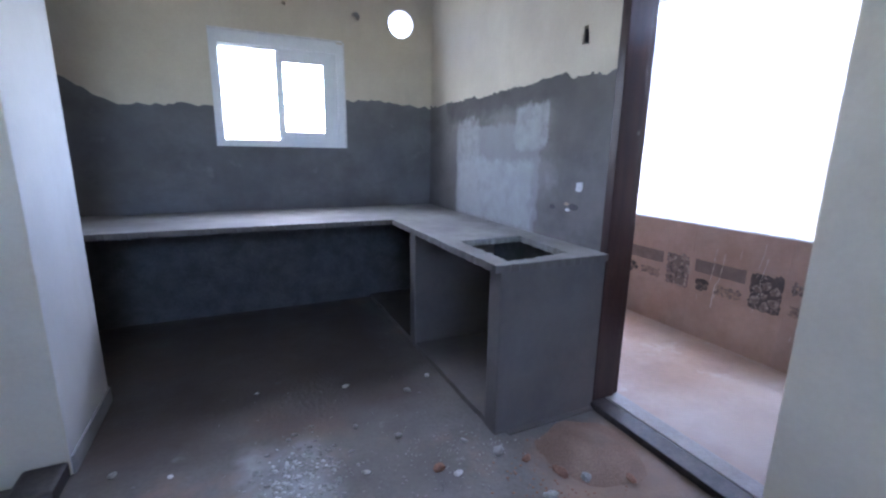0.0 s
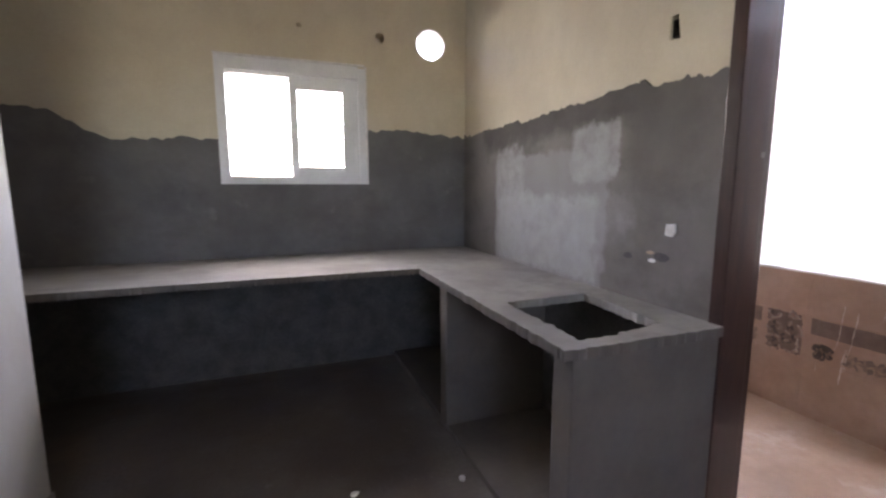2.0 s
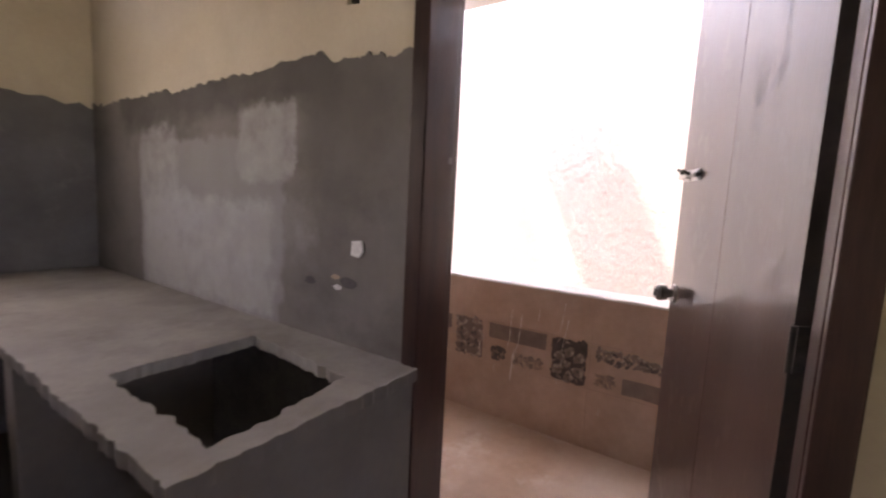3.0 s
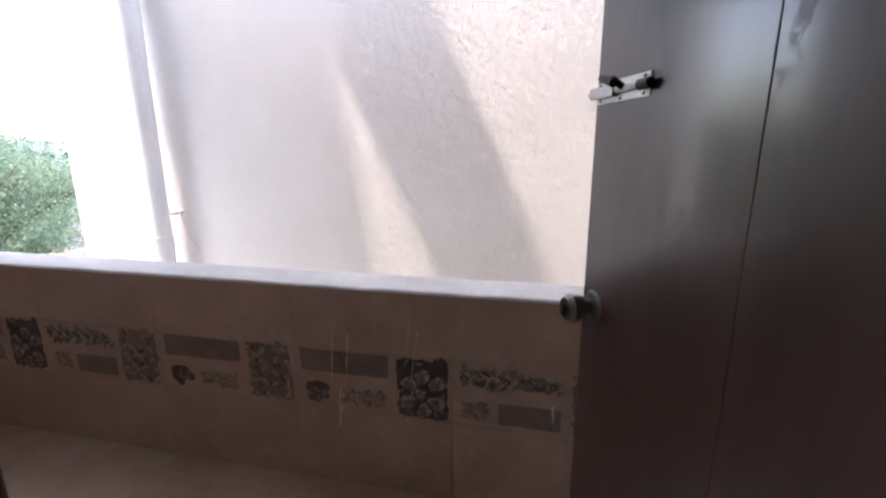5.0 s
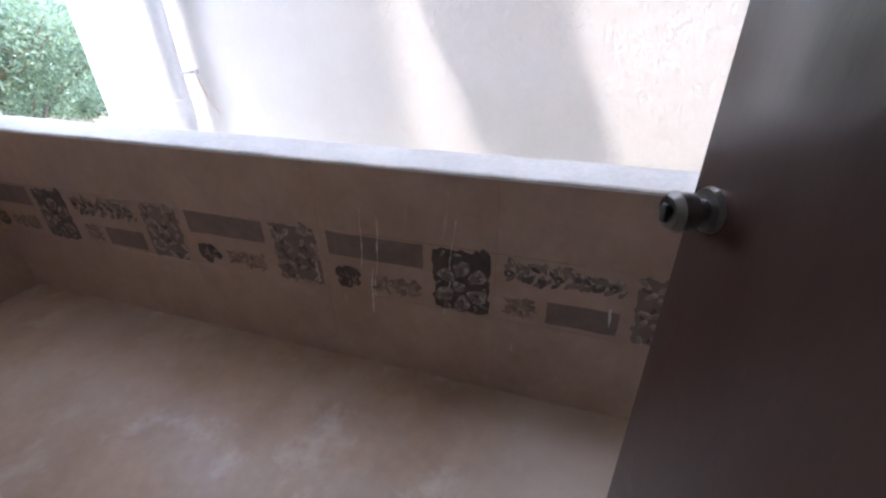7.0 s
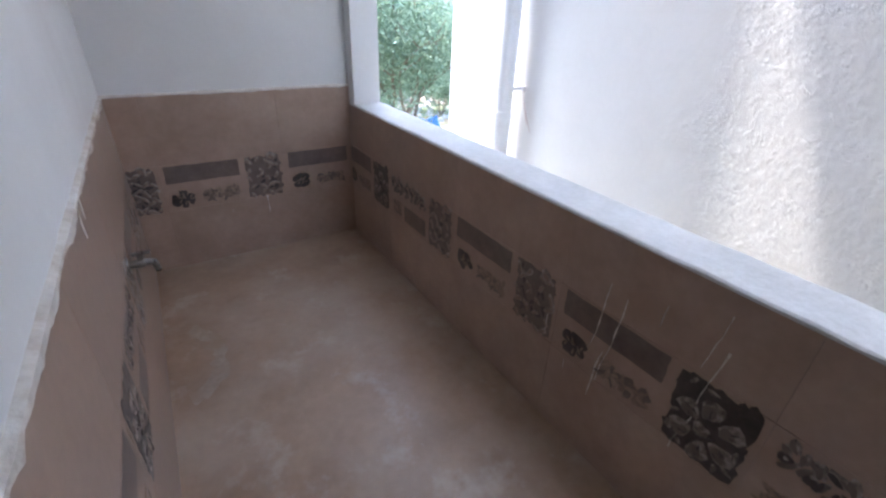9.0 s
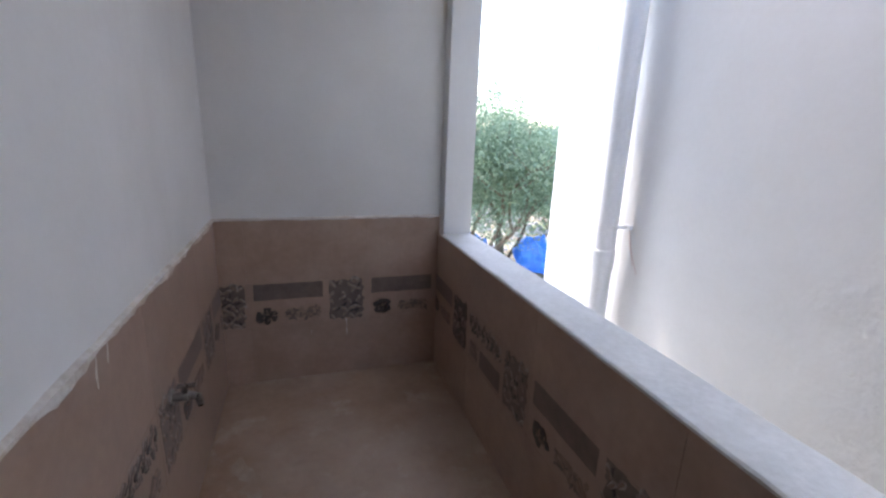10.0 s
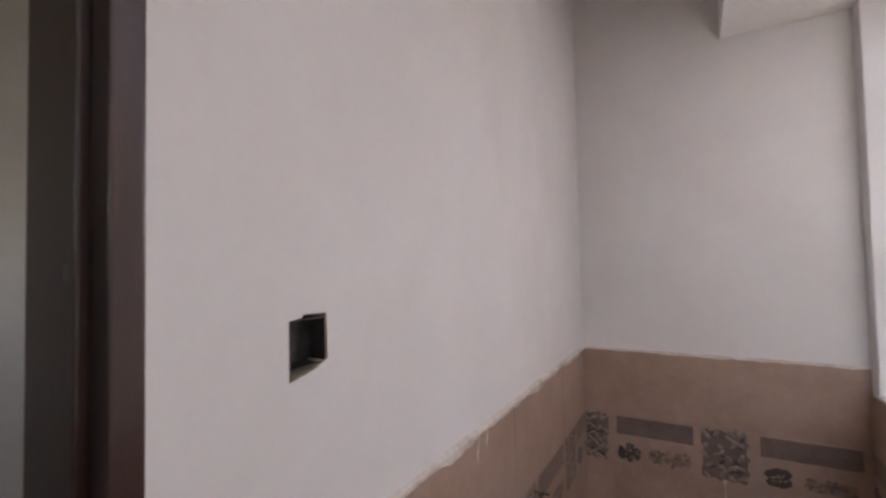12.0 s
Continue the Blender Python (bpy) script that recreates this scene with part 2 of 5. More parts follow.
M_MOTIF_LIGHT = material("printed_pale_grey", [(0.17, 0.135, 0.115), (0.30, 0.25, 0.215), (0.42, 0.365, 0.32)], 28, 120, 0.35, 0.05, fine_mix=0.3, spread=(0.36, 0.64))
M_MOTIF_PALE = material("printed_mottled_grey", [(0.09, 0.07, 0.06), (0.25, 0.205, 0.178), (0.42, 0.365, 0.325)], 45, 140, 0.35, 0.08, fine_mix=0.4, spread=(0.36, 0.64))
M_MORTAR = layer(material("rough_white_putty", [(0.56, 0.49, 0.43), (0.72, 0.67, 0.62)], 12, 60, 0.9, 0.5, 70), (0.42, 0.31, 0.24), 8, 0.52, 0.7, (1, 1, 1), 0.8, 5)
M_SMEAR = layer(material("thin_cement_smear", [(0.40, 0.31, 0.245), (0.47, 0.385, 0.32)], 6, 50, 0.85, 0.1), (0.40, 0.29, 0.215), 7, 0.42, 0.6, (1, 1, 1), 0.9, 5)
M_COPING = layer(material("whitewashed_coping", [(0.54, 0.535, 0.52), (0.66, 0.655, 0.64)], 3, 60, 0.8, 0.2, 60), (0.45, 0.45, 0.42), 3.4, 0.48, 0.75, (1, 0.5, 1), 0.75, 3)
M_WOOD = layer(layer(material("dark_brown_door_frame", [(0.030, 0.013, 0.010), (0.058, 0.026, 0.020)], 3, 40, 0.45, 0.1, 60, stretch=(6, 6, 0.6)), (0.11, 0.06, 0.048), 6, 0.62, 0.78, (2, 2, 0.4), 0.3, 3), (0.03, 0.016, 0.012), 8, 0.55, 0.7, (2, 2, 0.3), 0.5, 9)
M_WOOD.node_tree.nodes["Principled BSDF"].inputs["Specular IOR Level"].default_value = 0.3
M_DOOR = layer(layer(layer(material("worn_brown_door_ply", [(0.040, 0.019, 0.015), (0.066, 0.034, 0.027)], 2.0, 30, 0.36, 0.04, 40, stretch=(3, 3, 0.5), rough_var=0.1, fine_mix=0.12), (0.085, 0.052, 0.043), 2.4, 0.5, 0.75, (2, 2, 0.5), 0.4, 2), (0.035, 0.024, 0.02), 9, 0.63, 0.69, (1.2, 1.2, 0.8), 0.75, 6), (0.05, 0.033, 0.027), 22, 0.66, 0.70, (1, 1, 0.35), 0.6, 11)
M_DOOR_EDGE = material("dark_door_edge", [(0.02, 0.016, 0.014), (0.04, 0.03, 0.026)], 10, 60, 0.7, 0.1)
M_STEEL = material("dull_aluminium", [(0.36, 0.35, 0.34), (0.50, 0.485, 0.47)], 12, 90, 0.38, 0.05, metal=0.9)
M_TAP = material("stained_chrome", [(0.20, 0.19, 0.18), (0.42, 0.41, 0.40)], 30, 90, 0.3, 0.1, metal=0.85)
M_KNOB = material("dull_dark_steel", [(0.16, 0.15, 0.145), (0.34, 0.33, 0.32)], 14, 90, 0.3, 0.05, metal=0.9)
M_BLACKMETAL = material("blackened_steel", [(0.03, 0.03, 0.03), (0.08, 0.075, 0.07)], 15, 80, 0.45, 0.1, metal=0.7)
M_UPVC = material("white_window_frame", [(0.68, 0.69, 0.70), (0.76, 0.77, 0.78)], 4, 60, 0.45, 0.03)
M_FACADE = material("neighbour_plaster", [(0.64, 0.625, 0.61), (0.70, 0.69, 0.68)], 1.6, 40, 0.87, 0.1, 30, fine_mix=0.06)
def rough_plaster(m):
    nt = m.node_tree
    bsdf = nt.nodes["Principled BSDF"]
    first = bsdf.inputs["Normal"].links[0].from_node
    tc = nt.nodes.new("ShaderNodeTexCoord")
    n = nt.nodes.new("ShaderNodeTexNoise")
    n.inputs["Scale"].default_value, n.inputs["Detail"].default_value, n.inputs["Roughness"].default_value, n.inputs["Distortion"].default_value = 14.0, 12.0, 0.74, 0.0
    nt.links.new(tc.outputs["Object"], n.inputs["Vector"])
    b = nt.nodes.new("ShaderNodeBump")
    b.inputs["Strength"].default_value, b.inputs["Distance"].default_value = 0.6, 0.03
    lump = nt.nodes.new("ShaderNodeMapRange")
    lump.inputs[1].default_value, lump.inputs[2].default_value = 0.32, 0.72
    nt.links.new(n.outputs["Fac"], lump.inputs[0])
    where, wander, band, thick = nt.nodes.new("ShaderNodeSeparateXYZ"), nt.nodes.new("ShaderNodeTexNoise"), nt.nodes.new("ShaderNodeMath"), nt.nodes.new("ShaderNodeMapRange")
    wander.inputs["Scale"].default_value, wander.inputs["Detail"].default_value = 2.5, 6.0
    nt.links.new(tc.outputs["Object"], where.inputs[0])
    nt.links.new(tc.outputs["Object"], wander.inputs["Vector"])
    band.operation, band.inputs[1].default_value = 'MULTIPLY_ADD', 0.8
    nt.links.new(wander.outputs["Fac"], band.inputs[0])
    nt.links.new(where.outputs[1], band.inputs[2])
    thick.inputs[1].default_value, thick.inputs[2].default_value, thick.inputs[3].default_value, thick.inputs[4].default_value = -1.95, -1.5, 1.0, 0.0
    nt.links.new(band.outputs[0], thick.inputs[0])
    rise = nt.nodes.new("ShaderNodeMath")
    rise.operation = 'MULTIPLY'
    nt.links.new(lump.outputs[0], rise.inputs[0])
    nt.links.new(thick.outputs[0], rise.inputs[1])
    nt.links.new(rise.outputs[0], b.inputs["Height"])
    nt.links.new(first.outputs[0], b.inputs["Normal"])
    nt.links.new(b.outputs[0], bsdf.inputs["Normal"])


rough_plaster(M_FACADE)
M_SMOOTHWALL = layer(material("smooth_white_plaster", [(0.64, 0.63, 0.62), (0.70, 0.695, 0.69)], 1.6, 40, 0.85, 0.06, 14, fine_mix=0.06), (0.6, 0.58, 0.56), 2.4, 0.58, 0.8, (2, 2, 0.3), 0.4, 3)
M_PIPE = layer(material("painted_drain_pipe", [(0.70, 0.68, 0.68), (0.77, 0.75, 0.75)], 3, 50, 0.55, 0.05, 60), (0.6, 0.55, 0.53), 4, 0.55, 0.8, (2, 2, 0.3), 0.5, 2)
M_GRANITE = layer(material("dark_granite", [(0.028, 0.022, 0.021), (0.07, 0.056, 0.052)], 40, 160, 0.5, 0.05), (0.13, 0.10, 0.085), 5, 0.5, 0.75, (1, 1, 1), 0.5, 6)
M_SILL = layer(material("grey_stone_threshold", [(0.30, 0.27, 0.25), (0.4, 0.37, 0.345)], 6, 80, 0.6, 0.15), (0.5, 0.47, 0.45), 5, 0.55, 0.75, (1, 1, 1), 0.6, 3)
M_CEIL = material("painted_ceiling", [(0.68, 0.66, 0.63), (0.75, 0.73, 0.70)], 1.5, 60, 0.85, 0.1, 70)
M_CHIP = material("broken_mortar", [(0.24, 0.225, 0.21), (0.50, 0.48, 0.46)], 20, 80, 0.95, 0.4, spread=(0.25, 0.75))
M_CHIPW = material("white_tile_chip", [(0.60, 0.59, 0.58), (0.75, 0.74, 0.73)], 20, 80, 0.7, 0.2)
M_DRIP = layer(material("dried_cream_paint", [(0.56, 0.50, 0.44), (0.70, 0.65, 0.59)], 20, 80, 0.7, 0.2), (0.40, 0.31, 0.25), 30, 0.54, 0.7, (1, 1, 1), 0.7, 3)
M_CHIPR = material("brick_crumb", [(0.26, 0.13, 0.09), (0.38, 0.21, 0.14)], 20, 80, 0.95, 0.4)
M_SAND = layer(material("reddish_sand", [(0.25, 0.16, 0.115), (0.34, 0.235, 0.175)], 5, 120, 0.95, 0.5, 140, fine_mix=0.4), (0.20, 0.15, 0.12), 6, 0.5, 0.7, (1, 1, 1), 0.6, 5)
M_BARK = material("grey_brown_bark", [(0.09, 0.065, 0.045), (0.18, 0.14, 0.1)], 4, 30, 0.9, 0.5, stretch=(3, 3, 0.6))
M_LEAF = bpy.data.materials.new("green_leaf")
M_BLUE = material("blue_plastic_sheet", [(0.02, 0.13, 0.52), (0.04, 0.22, 0.7)], 3, 20, 0.4, 0.4, 6)
M_GROUND = layer(layer(material("dry_earth", [(0.19, 0.14, 0.095), (0.28, 0.215, 0.15)], 0.3, 4, 0.95, 0.4, 2), (0.10, 0.14, 0.045), 0.35, 0.45, 0.6, (1, 1, 1), 0.85, 4), (0.45, 0.42, 0.38), 1.4, 0.58, 0.7, (1, 1, 1), 0.7, 8)
M_FARWALL = material("far_building_plaster", [(0.42, 0.45, 0.48), (0.52, 0.54, 0.56)], 0.6, 5, 0.9, 0.1)
M_CORD = material("faded_pink_cord", [(0.5, 0.36, 0.33), (0.6, 0.46, 0.43)], 20, 60, 0.9, 0.1)
M_CONCRETE = material("raw_concrete_beam", [(0.42, 0.40, 0.38), (0.52, 0.5, 0.48)], 2, 30, 0.9, 0.3)


def leaf_material(m):
    m.use_nodes = True
    nt = m.node_tree
    bsdf = nt.nodes["Principled BSDF"]
    geo = nt.nodes.new("ShaderNodeNewGeometry")
    ramp = nt.nodes.new("ShaderNodeValToRGB")
    ramp.color_ramp.elements[0].color, ramp.color_ramp.elements[1].color = (0.10, 0.16, 0.10, 1), (0.25, 0.34, 0.23, 1)
    nt.links.new(geo.outputs["Random Per Island"], ramp.inputs[0])
    nt.links.new(ramp.outputs[0], bsdf.inputs["Base Color"])
    bsdf.inputs["Roughness"].default_value = 0.55
    thin = nt.nodes.new("ShaderNodeBsdfTranslucent")
    nt.links.new(ramp.outputs[0], thin.inputs["Color"])
    both = nt.nodes.new("ShaderNodeMixShader")
    both.inputs[0].default_value = 0.45
    nt.links.new(bsdf.outputs[0], both.inputs[1])
    nt.links.new(thin.outputs[0], both.inputs[2])
    nt.links.new(both.outputs[0], nt.nodes["Material Output"].inputs["Surface"])
    return m


leaf_material(M_LEAF)


def glass_material():
    m = bpy.data.materials.new("window_glass")
    m.use_nodes = True
    b = m.node_tree.nodes["Principled BSDF"]
    b.inputs["Transmission Weight"].default_value, b.inputs["Roughness"].default_value, b.inputs["IOR"].default_value = 1.0, 0.0, 1.45
    b.inputs["Base Color"].default_value = (0.95, 0.98, 0.97, 1)
    return m


M_GLASS = glass_material()


def varnish(m, weight, rough):
    b = m.node_tree.nodes["Principled BSDF"]
    b.inputs["Coat Weight"].default_value, b.inputs["Coat Roughness"].default_value, b.inputs["Coat IOR"].default_value = weight, rough, 1.45
    return m


varnish(M_DOOR, 0.8, 0.13)


def worn_varnish(m):
    """The gloss is gone in runs and spots, where water stood on the wood."""
    nt = m.node_tree
    bsdf = nt.nodes["Principled BSDF"]
    tc = nt.nodes.new("ShaderNodeTexCoord")
    mp = nt.nodes.new("ShaderNodeMapping")
    mp.inputs["Scale"].default_value = (1.6, 1.6, 0.9)
    n = nt.nodes.new("ShaderNodeTexNoise")
    n.inputs["Scale"].default_value, n.inputs["Detail"].default_value, n.inputs["Roughness"].default_value = 9.0, 9.0, 0.66
    r = nt.nodes.new("ShaderNodeMapRange")
    r.inputs[1].default_value, r.inputs[2].default_value, r.inputs[3].default_value, r.inputs[4].default_value = 0.56, 0.61, 0.8, 0.2
    nt.links.new(tc.outputs["Object"], mp.inputs["Vector"])
    nt.links.new(mp.outputs[0], n.inputs["Vector"])
    nt.links.new(n.outputs["Fac"], r.inputs[0])
    nt.links.new(r.outputs[0], bsdf.inputs["Coat Weight"])


worn_varnish(M_DOOR)
varnish(M_WOOD, 0.55, 0.2)
varnish(M_TILE, 0.45, 0.2)
varnish(M_FLOORTILE, 0.35, 0.3)


# ---- mesh helpers ----
def add_box(bm, x0, x1, y0, y1, z0, z1, bevel=0.0, jitter=0.0, cuts=0, m=None):
    r = bmesh.ops.create_cube(bm, size=1)
    vs = r["verts"]
    for v in vs:
        v.co = Vector(((x0 + x1) / 2 + v.co.x * (x1 - x0), (y0 + y1) / 2 + v.co.y * (y1 - y0), (z0 + z1) / 2 + v.co.z * (z1 - z0)))
    es = list({e for v in vs for e in v.link_edges})
    if cuts:
        r = bmesh.ops.subdivide_edges(bm, edges=es, cuts=cuts, use_grid_fill=True)
        vs = list({v for v in vs} | {g for g in r["geom_inner"] if isinstance(g, bmesh.types.BMVert)} | {g for g in r["geom_split"] if isinstance(g, bmesh.types.BMVert)})
    elif bevel > 0:
        r = bmesh.ops.bevel(bm, geom=es, offset=bevel, segments=2, affect='EDGES', profile=0.6)
        vs = list({v for v in vs if v.is_valid} | set(r["verts"]))
    if jitter:
        for v in vs:
            v.co += Vector([random.uniform(-jitter, jitter) for _ in range(3)])
    if m is not None:
        bmesh.ops.transform(bm, matrix=m, verts=[v for v in vs if v.is_valid])
    return vs


def add_tube(bm, p0, p1, r0, r1=None, seg=16):
    p0, p1 = Vector(p0), Vector(p1)
    r1 = r0 if r1 is None else r1
    q = (p1 - p0).to_track_quat("Z", "Y").to_matrix().to_4x4()
    m = Matrix.Translation((p0 + p1) / 2) @ q
    r = bmesh.ops.create_cone(bm, cap_ends=True, segments=seg, radius1=r0, radius2=r1, depth=(p1 - p0).length, matrix=m)
    return r["verts"]


def add_prism(bm, pts, axis, a0, a1):
    """A closed outline, given in the two other axes, pushed out along one axis."""
    def co(p, a):
        return {"x": (a, p[0], p[1]), "y": (p[0], a, p[1]), "z": (p[0], p[1], a)}[axis]
    lo, hi = [bm.verts.new(co(p, a0)) for p in pts], [bm.verts.new(co(p, a1)) for p in pts]
    fs = [bm.faces.new(lo), bm.faces.new(hi)]
    for i in range(len(pts)):
        j = (i + 1) % len(pts)
        fs.append(bm.faces.new((lo[i], lo[j], hi[j], hi[i])))
    bmesh.ops.recalc_face_normals(bm, faces=fs)
    return lo + hi


def mesh_of(name, bm, mat, smooth=False):
    me = bpy.data.meshes.new(name)
    bmesh.ops.recalc_face_normals(bm, faces=bm.faces)
    if smooth:
        for f in bm.faces:
            f.smooth = True
    bm.to_mesh(me)
    bm.free()
    for m in (mat if isinstance(mat, (list, tuple)) else [mat]):
        me.materials.append(m)
    return me


def part(name, bm, mat, parent, label="", smooth=False):
    ob = new(name, mesh_of(name, bm, mat, smooth))
    ob.parent = parent
    return tagged(ob, label=label)


def thing(name, label, category, loc=(0, 0, 0), group="", rz=0.0, kind=""):
    ob = new(name)
    ob.empty_display_size = 0.05
    ob.matrix_world = pose(*loc, 0, 0, rz)
    return tagged(ob, label, category, group, kind)


def solid(name, bm, mat, label="", category="", group="", kind="", smooth=False):
    return tagged(new(name, mesh_of(name, bm, mat, smooth)), label, category, group, kind)


def setting(name, boxes, mat, bevel=0.0, label=""):
    bm = bmesh.new()
    for b in boxes:
        add_box(bm, *b, bevel=bevel)
    return solid(name, bm, mat, label, kind="structure")


def cut(ob, cutters):
    """Cuts real openings; each cutter is a bmesh in the same space as ob."""
    made = []
    for c in cutters:
        me = bpy.data.meshes.new("cutter")
        bmesh.ops.recalc_face_normals(c, faces=c.faces)
        c.to_mesh(me)
        c.free()
        k = new("cutter", me)
        made.append(k)
        mod = ob.modifiers.new("cut", 'BOOLEAN')
        mod.operation, mod.object, mod.solver = 'DIFFERENCE', k, 'EXACT'
    dg = bpy.context.evaluated_depsgraph_get()
    me = bpy.data.meshes.new_from_object(ob.evaluated_get(dg))
    me.name = ob.name
    ob.modifiers.clear()
    ob.data = me
    for k in made:
        d = k.data
        bpy.data.objects.remove(k)
        bpy.data.meshes.remove(d)
    return ob


def box_cutter(*b):
    c = bmesh.new()
    add_box(c, *b)
    return c


def ragged(n, a0, a1, level, amp, seed, slow=2.0):
    """An uneven hand-drawn line: n + 1 pairs (a, level + noise)."""
    return [(a0 + (a1 - a0) * i / n, level + amp * (noise.noise((seed + slow * (a0 + (a1 - a0) * i / n), seed * 3.1, 0)) + 0.5 * noise.noise((seed + 7 * slow * (a0 + (a1 - a0) * i / n), 1.3, seed)) + 0.3 * noise.noise((seed + 23 * slow * (a0 + (a1 - a0) * i / n), 4.1, seed)))) for i in range(n + 1)]


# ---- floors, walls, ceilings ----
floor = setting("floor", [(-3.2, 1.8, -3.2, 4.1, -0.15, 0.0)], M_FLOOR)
setting("floor_balcony", [(1.8, XO, -1.6, 4.1, -0.15, ZBF)], M_FLOORTILE)
# Runs past the window wall: unseen overhang added to keep sun off the worktop.
setting("ceiling", [(-3.2, 1.9, -3.2, 4.75, ZK, ZK + 0.15)], M_CEIL)
setting("ceiling_balcony", [(1.9, 2.672, -1.6, 4.1, ZK, ZK + 0.15)], M_CEIL)
setting("ceiling_soffit", [(2.672, XO, -1.6, 4.1, ZC + 0.02, ZK + 0.15)], M_CEIL)

east = bmesh.new()
add_box(east, XW, XB, -3.2, 4.1, -0.05, ZK)
for f in east.faces:
    f.normal_update()
    f.material_index = 1 if f.normal.x > 0.5 else 0
wall_east = solid("wall_east", east, [M_CREAM, M_WHITE], kind="structure")
hole_k = bmesh.new()
add_prism(hole_k, [(1.905, 1.965), (1.875, 1.968), (1.862, 1.876), (1.915, 1.88)], "x", XW - 0.02, XW + 0.05)
hole_s = bmesh.new()
add_prism(hole_s, [(1.858, 1.348), (1.885, 1.35), (1.888, 1.356), (1.94, 1.354), (1.942, 1.275), (1.915, 1.262), (1.858, 1.25)], "x", XB - 0.06, XB + 0.02)
cut(wall_east, [box_cutter(XW - 0.1, XB + 0.1, DA - 0.065, DB + 0.052, -0.2, 2.16), hole_k, hole_s])

wall_north = setting("wall_north", [(-3.2, XW, YB, YB + 0.2, -0.05, ZK)], M_CREAM)
WX0, WX1, WZ0, WZ1 = 0.03, 1.0, 1.37, 2.18
vent_c = bmesh.new()
add_tube(vent_c, (1.51, YB - 0.1, 2.40), (1.51, YB + 0.3, 2.40), 0.118, seg=40)
bore_a, bore_b = bmesh.new(), bmesh.new()
add_tube(bore_a, (1.12, YB - 0.05, 2.41), (1.12, YB + 0.1, 2.41), 0.034, seg=14)
add_tube(bore_b, (0.56, YB - 0.05, 2.43), (0.56, YB + 0.08, 2.43), 0.018, seg=12)
cut(wall_north, [box_cutter(WX0, WX1, YB - 0.1, YB + 0.3, WZ0, WZ1), vent_c, bore_a, bore_b])

stub = bmesh.new()
add_box(stub, XH - 0.1, XL, YN, YF, -0.05, ZK, bevel=0.006)
for f in stub.faces:
    f.normal_update()
    f.material_index = 1 if f.normal.y < -0.5 else 0
solid("wall_stub", stub, [M_STUB, M_CREAM], kind="structure")
setting("wall_hall", [(XH - 0.12, XH, -3.2, YN, -0.05, ZK)], M_STUB)
setting("wall_hall_east", [(1.537, XW - 0.002, -3.05, 0.645, -0.05, ZK)], M_CREAM, 0.006)
setting("wall_west", [(-3.2, -3.05, -3.2, 4.1, -0.05, ZK)], M_CREAM)
wall_south = setting("wall_south", [(-3.2, XB, -3.2, -3.05, -0.05, ZK)], M_CREAM)
# This opening is unseen, added to let light into the hall.
cut(wall_south, [box_cutter(-0.9, 0.5, -3.4, -2.9, 1.85, 2.75)])
setting("wall_balcony_end", [(XB, XP, YE, YE + 0.18, -0.05, ZK)], M_WHITE)
setting("wall_balcony_south", [(XB, XO, -1.6, -1.45, -0.05, ZK)], M_WHITE)
setting("pillar", [(XP, XO, 3.83, YE + 0.18, -0.05, ZC + 0.02)], M_SMOOTHWALL, 0.006)
par = setting("parapet", [(XP, XO, -1.45, 3.83, -0.05, PZ - 0.014)], M_SMOOTHWALL)

# coping: a slightly uneven whitewashed top
cop = bmesh.new()
nseg = 70
rows_c = []
for i in range(nseg + 1):
    y = -1.45 + (3.83 + 1.45) * i / nseg
    d = 0.006 * noise.noise((y * 2.3, 0.3, 5))
    e = 0.004 * noise.noise((y * 9, 2.3, 1))
    rows_c.append([cop.verts.new(p) for p in ((XP - 0.0105 + d * 0.3, y, PZ - 0.013), (XP - 0.0105 + d * 0.3, y, PZ - 0.005 + e), (XP - 0.005 + d * 0.3, y, PZ + e), (XO - 0.004, y, PZ + 0.002 + e), (XO + 0.004 + d, y, PZ - 0.008), (XO + 0.004 + d, y, PZ - 0.02))])
for a, b in zip(rows_c, rows_c[1:]):
    for k in range(6):
        cop.faces.new((a[k], a[(k + 1) % 6], b[(k + 1) % 6], b[k]))
cop.faces.new(rows_c[0]), cop.faces.new(rows_c[-1])
solid("trim_coping", cop, M_COPING, kind="structure", smooth=False)


# ---- cement render with its ragged top, pale skim patch ----
def render_coat(name, axis, face, depth, a0, a1, z0, line, mat):
    bm = bmesh.new()
    pts = [(a0, z0), (a1, z0)] + [p for p in reversed(line)]
    add_prism(bm, pts, axis, face - depth, face)
    return solid(name, bm, mat, kind="structure")


render_coat("trim_render_north_low", "y", YB, 0.008, -1.9, XW - 0.009, 0.0, [(-1.9, WZ0), (XW - 0.009, WZ0)], M_CEMENT)
render_coat("trim_render_north_west", "y", YB, 0.008, -1.9, WX0, WZ0, [(a, b + 0.16 * max(0.0, min(1.0, (-0.62 - a) / 0.25))) for a, b in ragged(70, -1.9, WX0, 1.655, 0.05, 2.0)], M_CEMENT)
render_coat("trim_render_north_east", "y", YB, 0.008, WX1, XW - 0.009, WZ0, ragged(40, WX1, XW - 0.009, 1.745, 0.035, 5.0, 3), M_CEMENT)
render_coat("trim_render_east", "x", XW, 0.008, DB + 0.052, YB, 0.0, ragged(240, DB + 0.052, YB, 1.735, 0.045, 9.0, 2.6), M_CEMENT_EAST)
# Thin dark sheets below the worktop paint in the shade on both walls.
setting("trim_base_coat_north", [(-1.9, XW - 0.012, YB - 0.012, YB - 0.0085, 0.0, CZ - 0.045)], M_SHADE_AND_CHIP)
setting("trim_base_coat_east", [(XW - 0.012, XW - 0.0085, YP + 0.11, YB - 0.013, 0.036, CZ - 0.045)], M_SHADE_AND_CHIP)

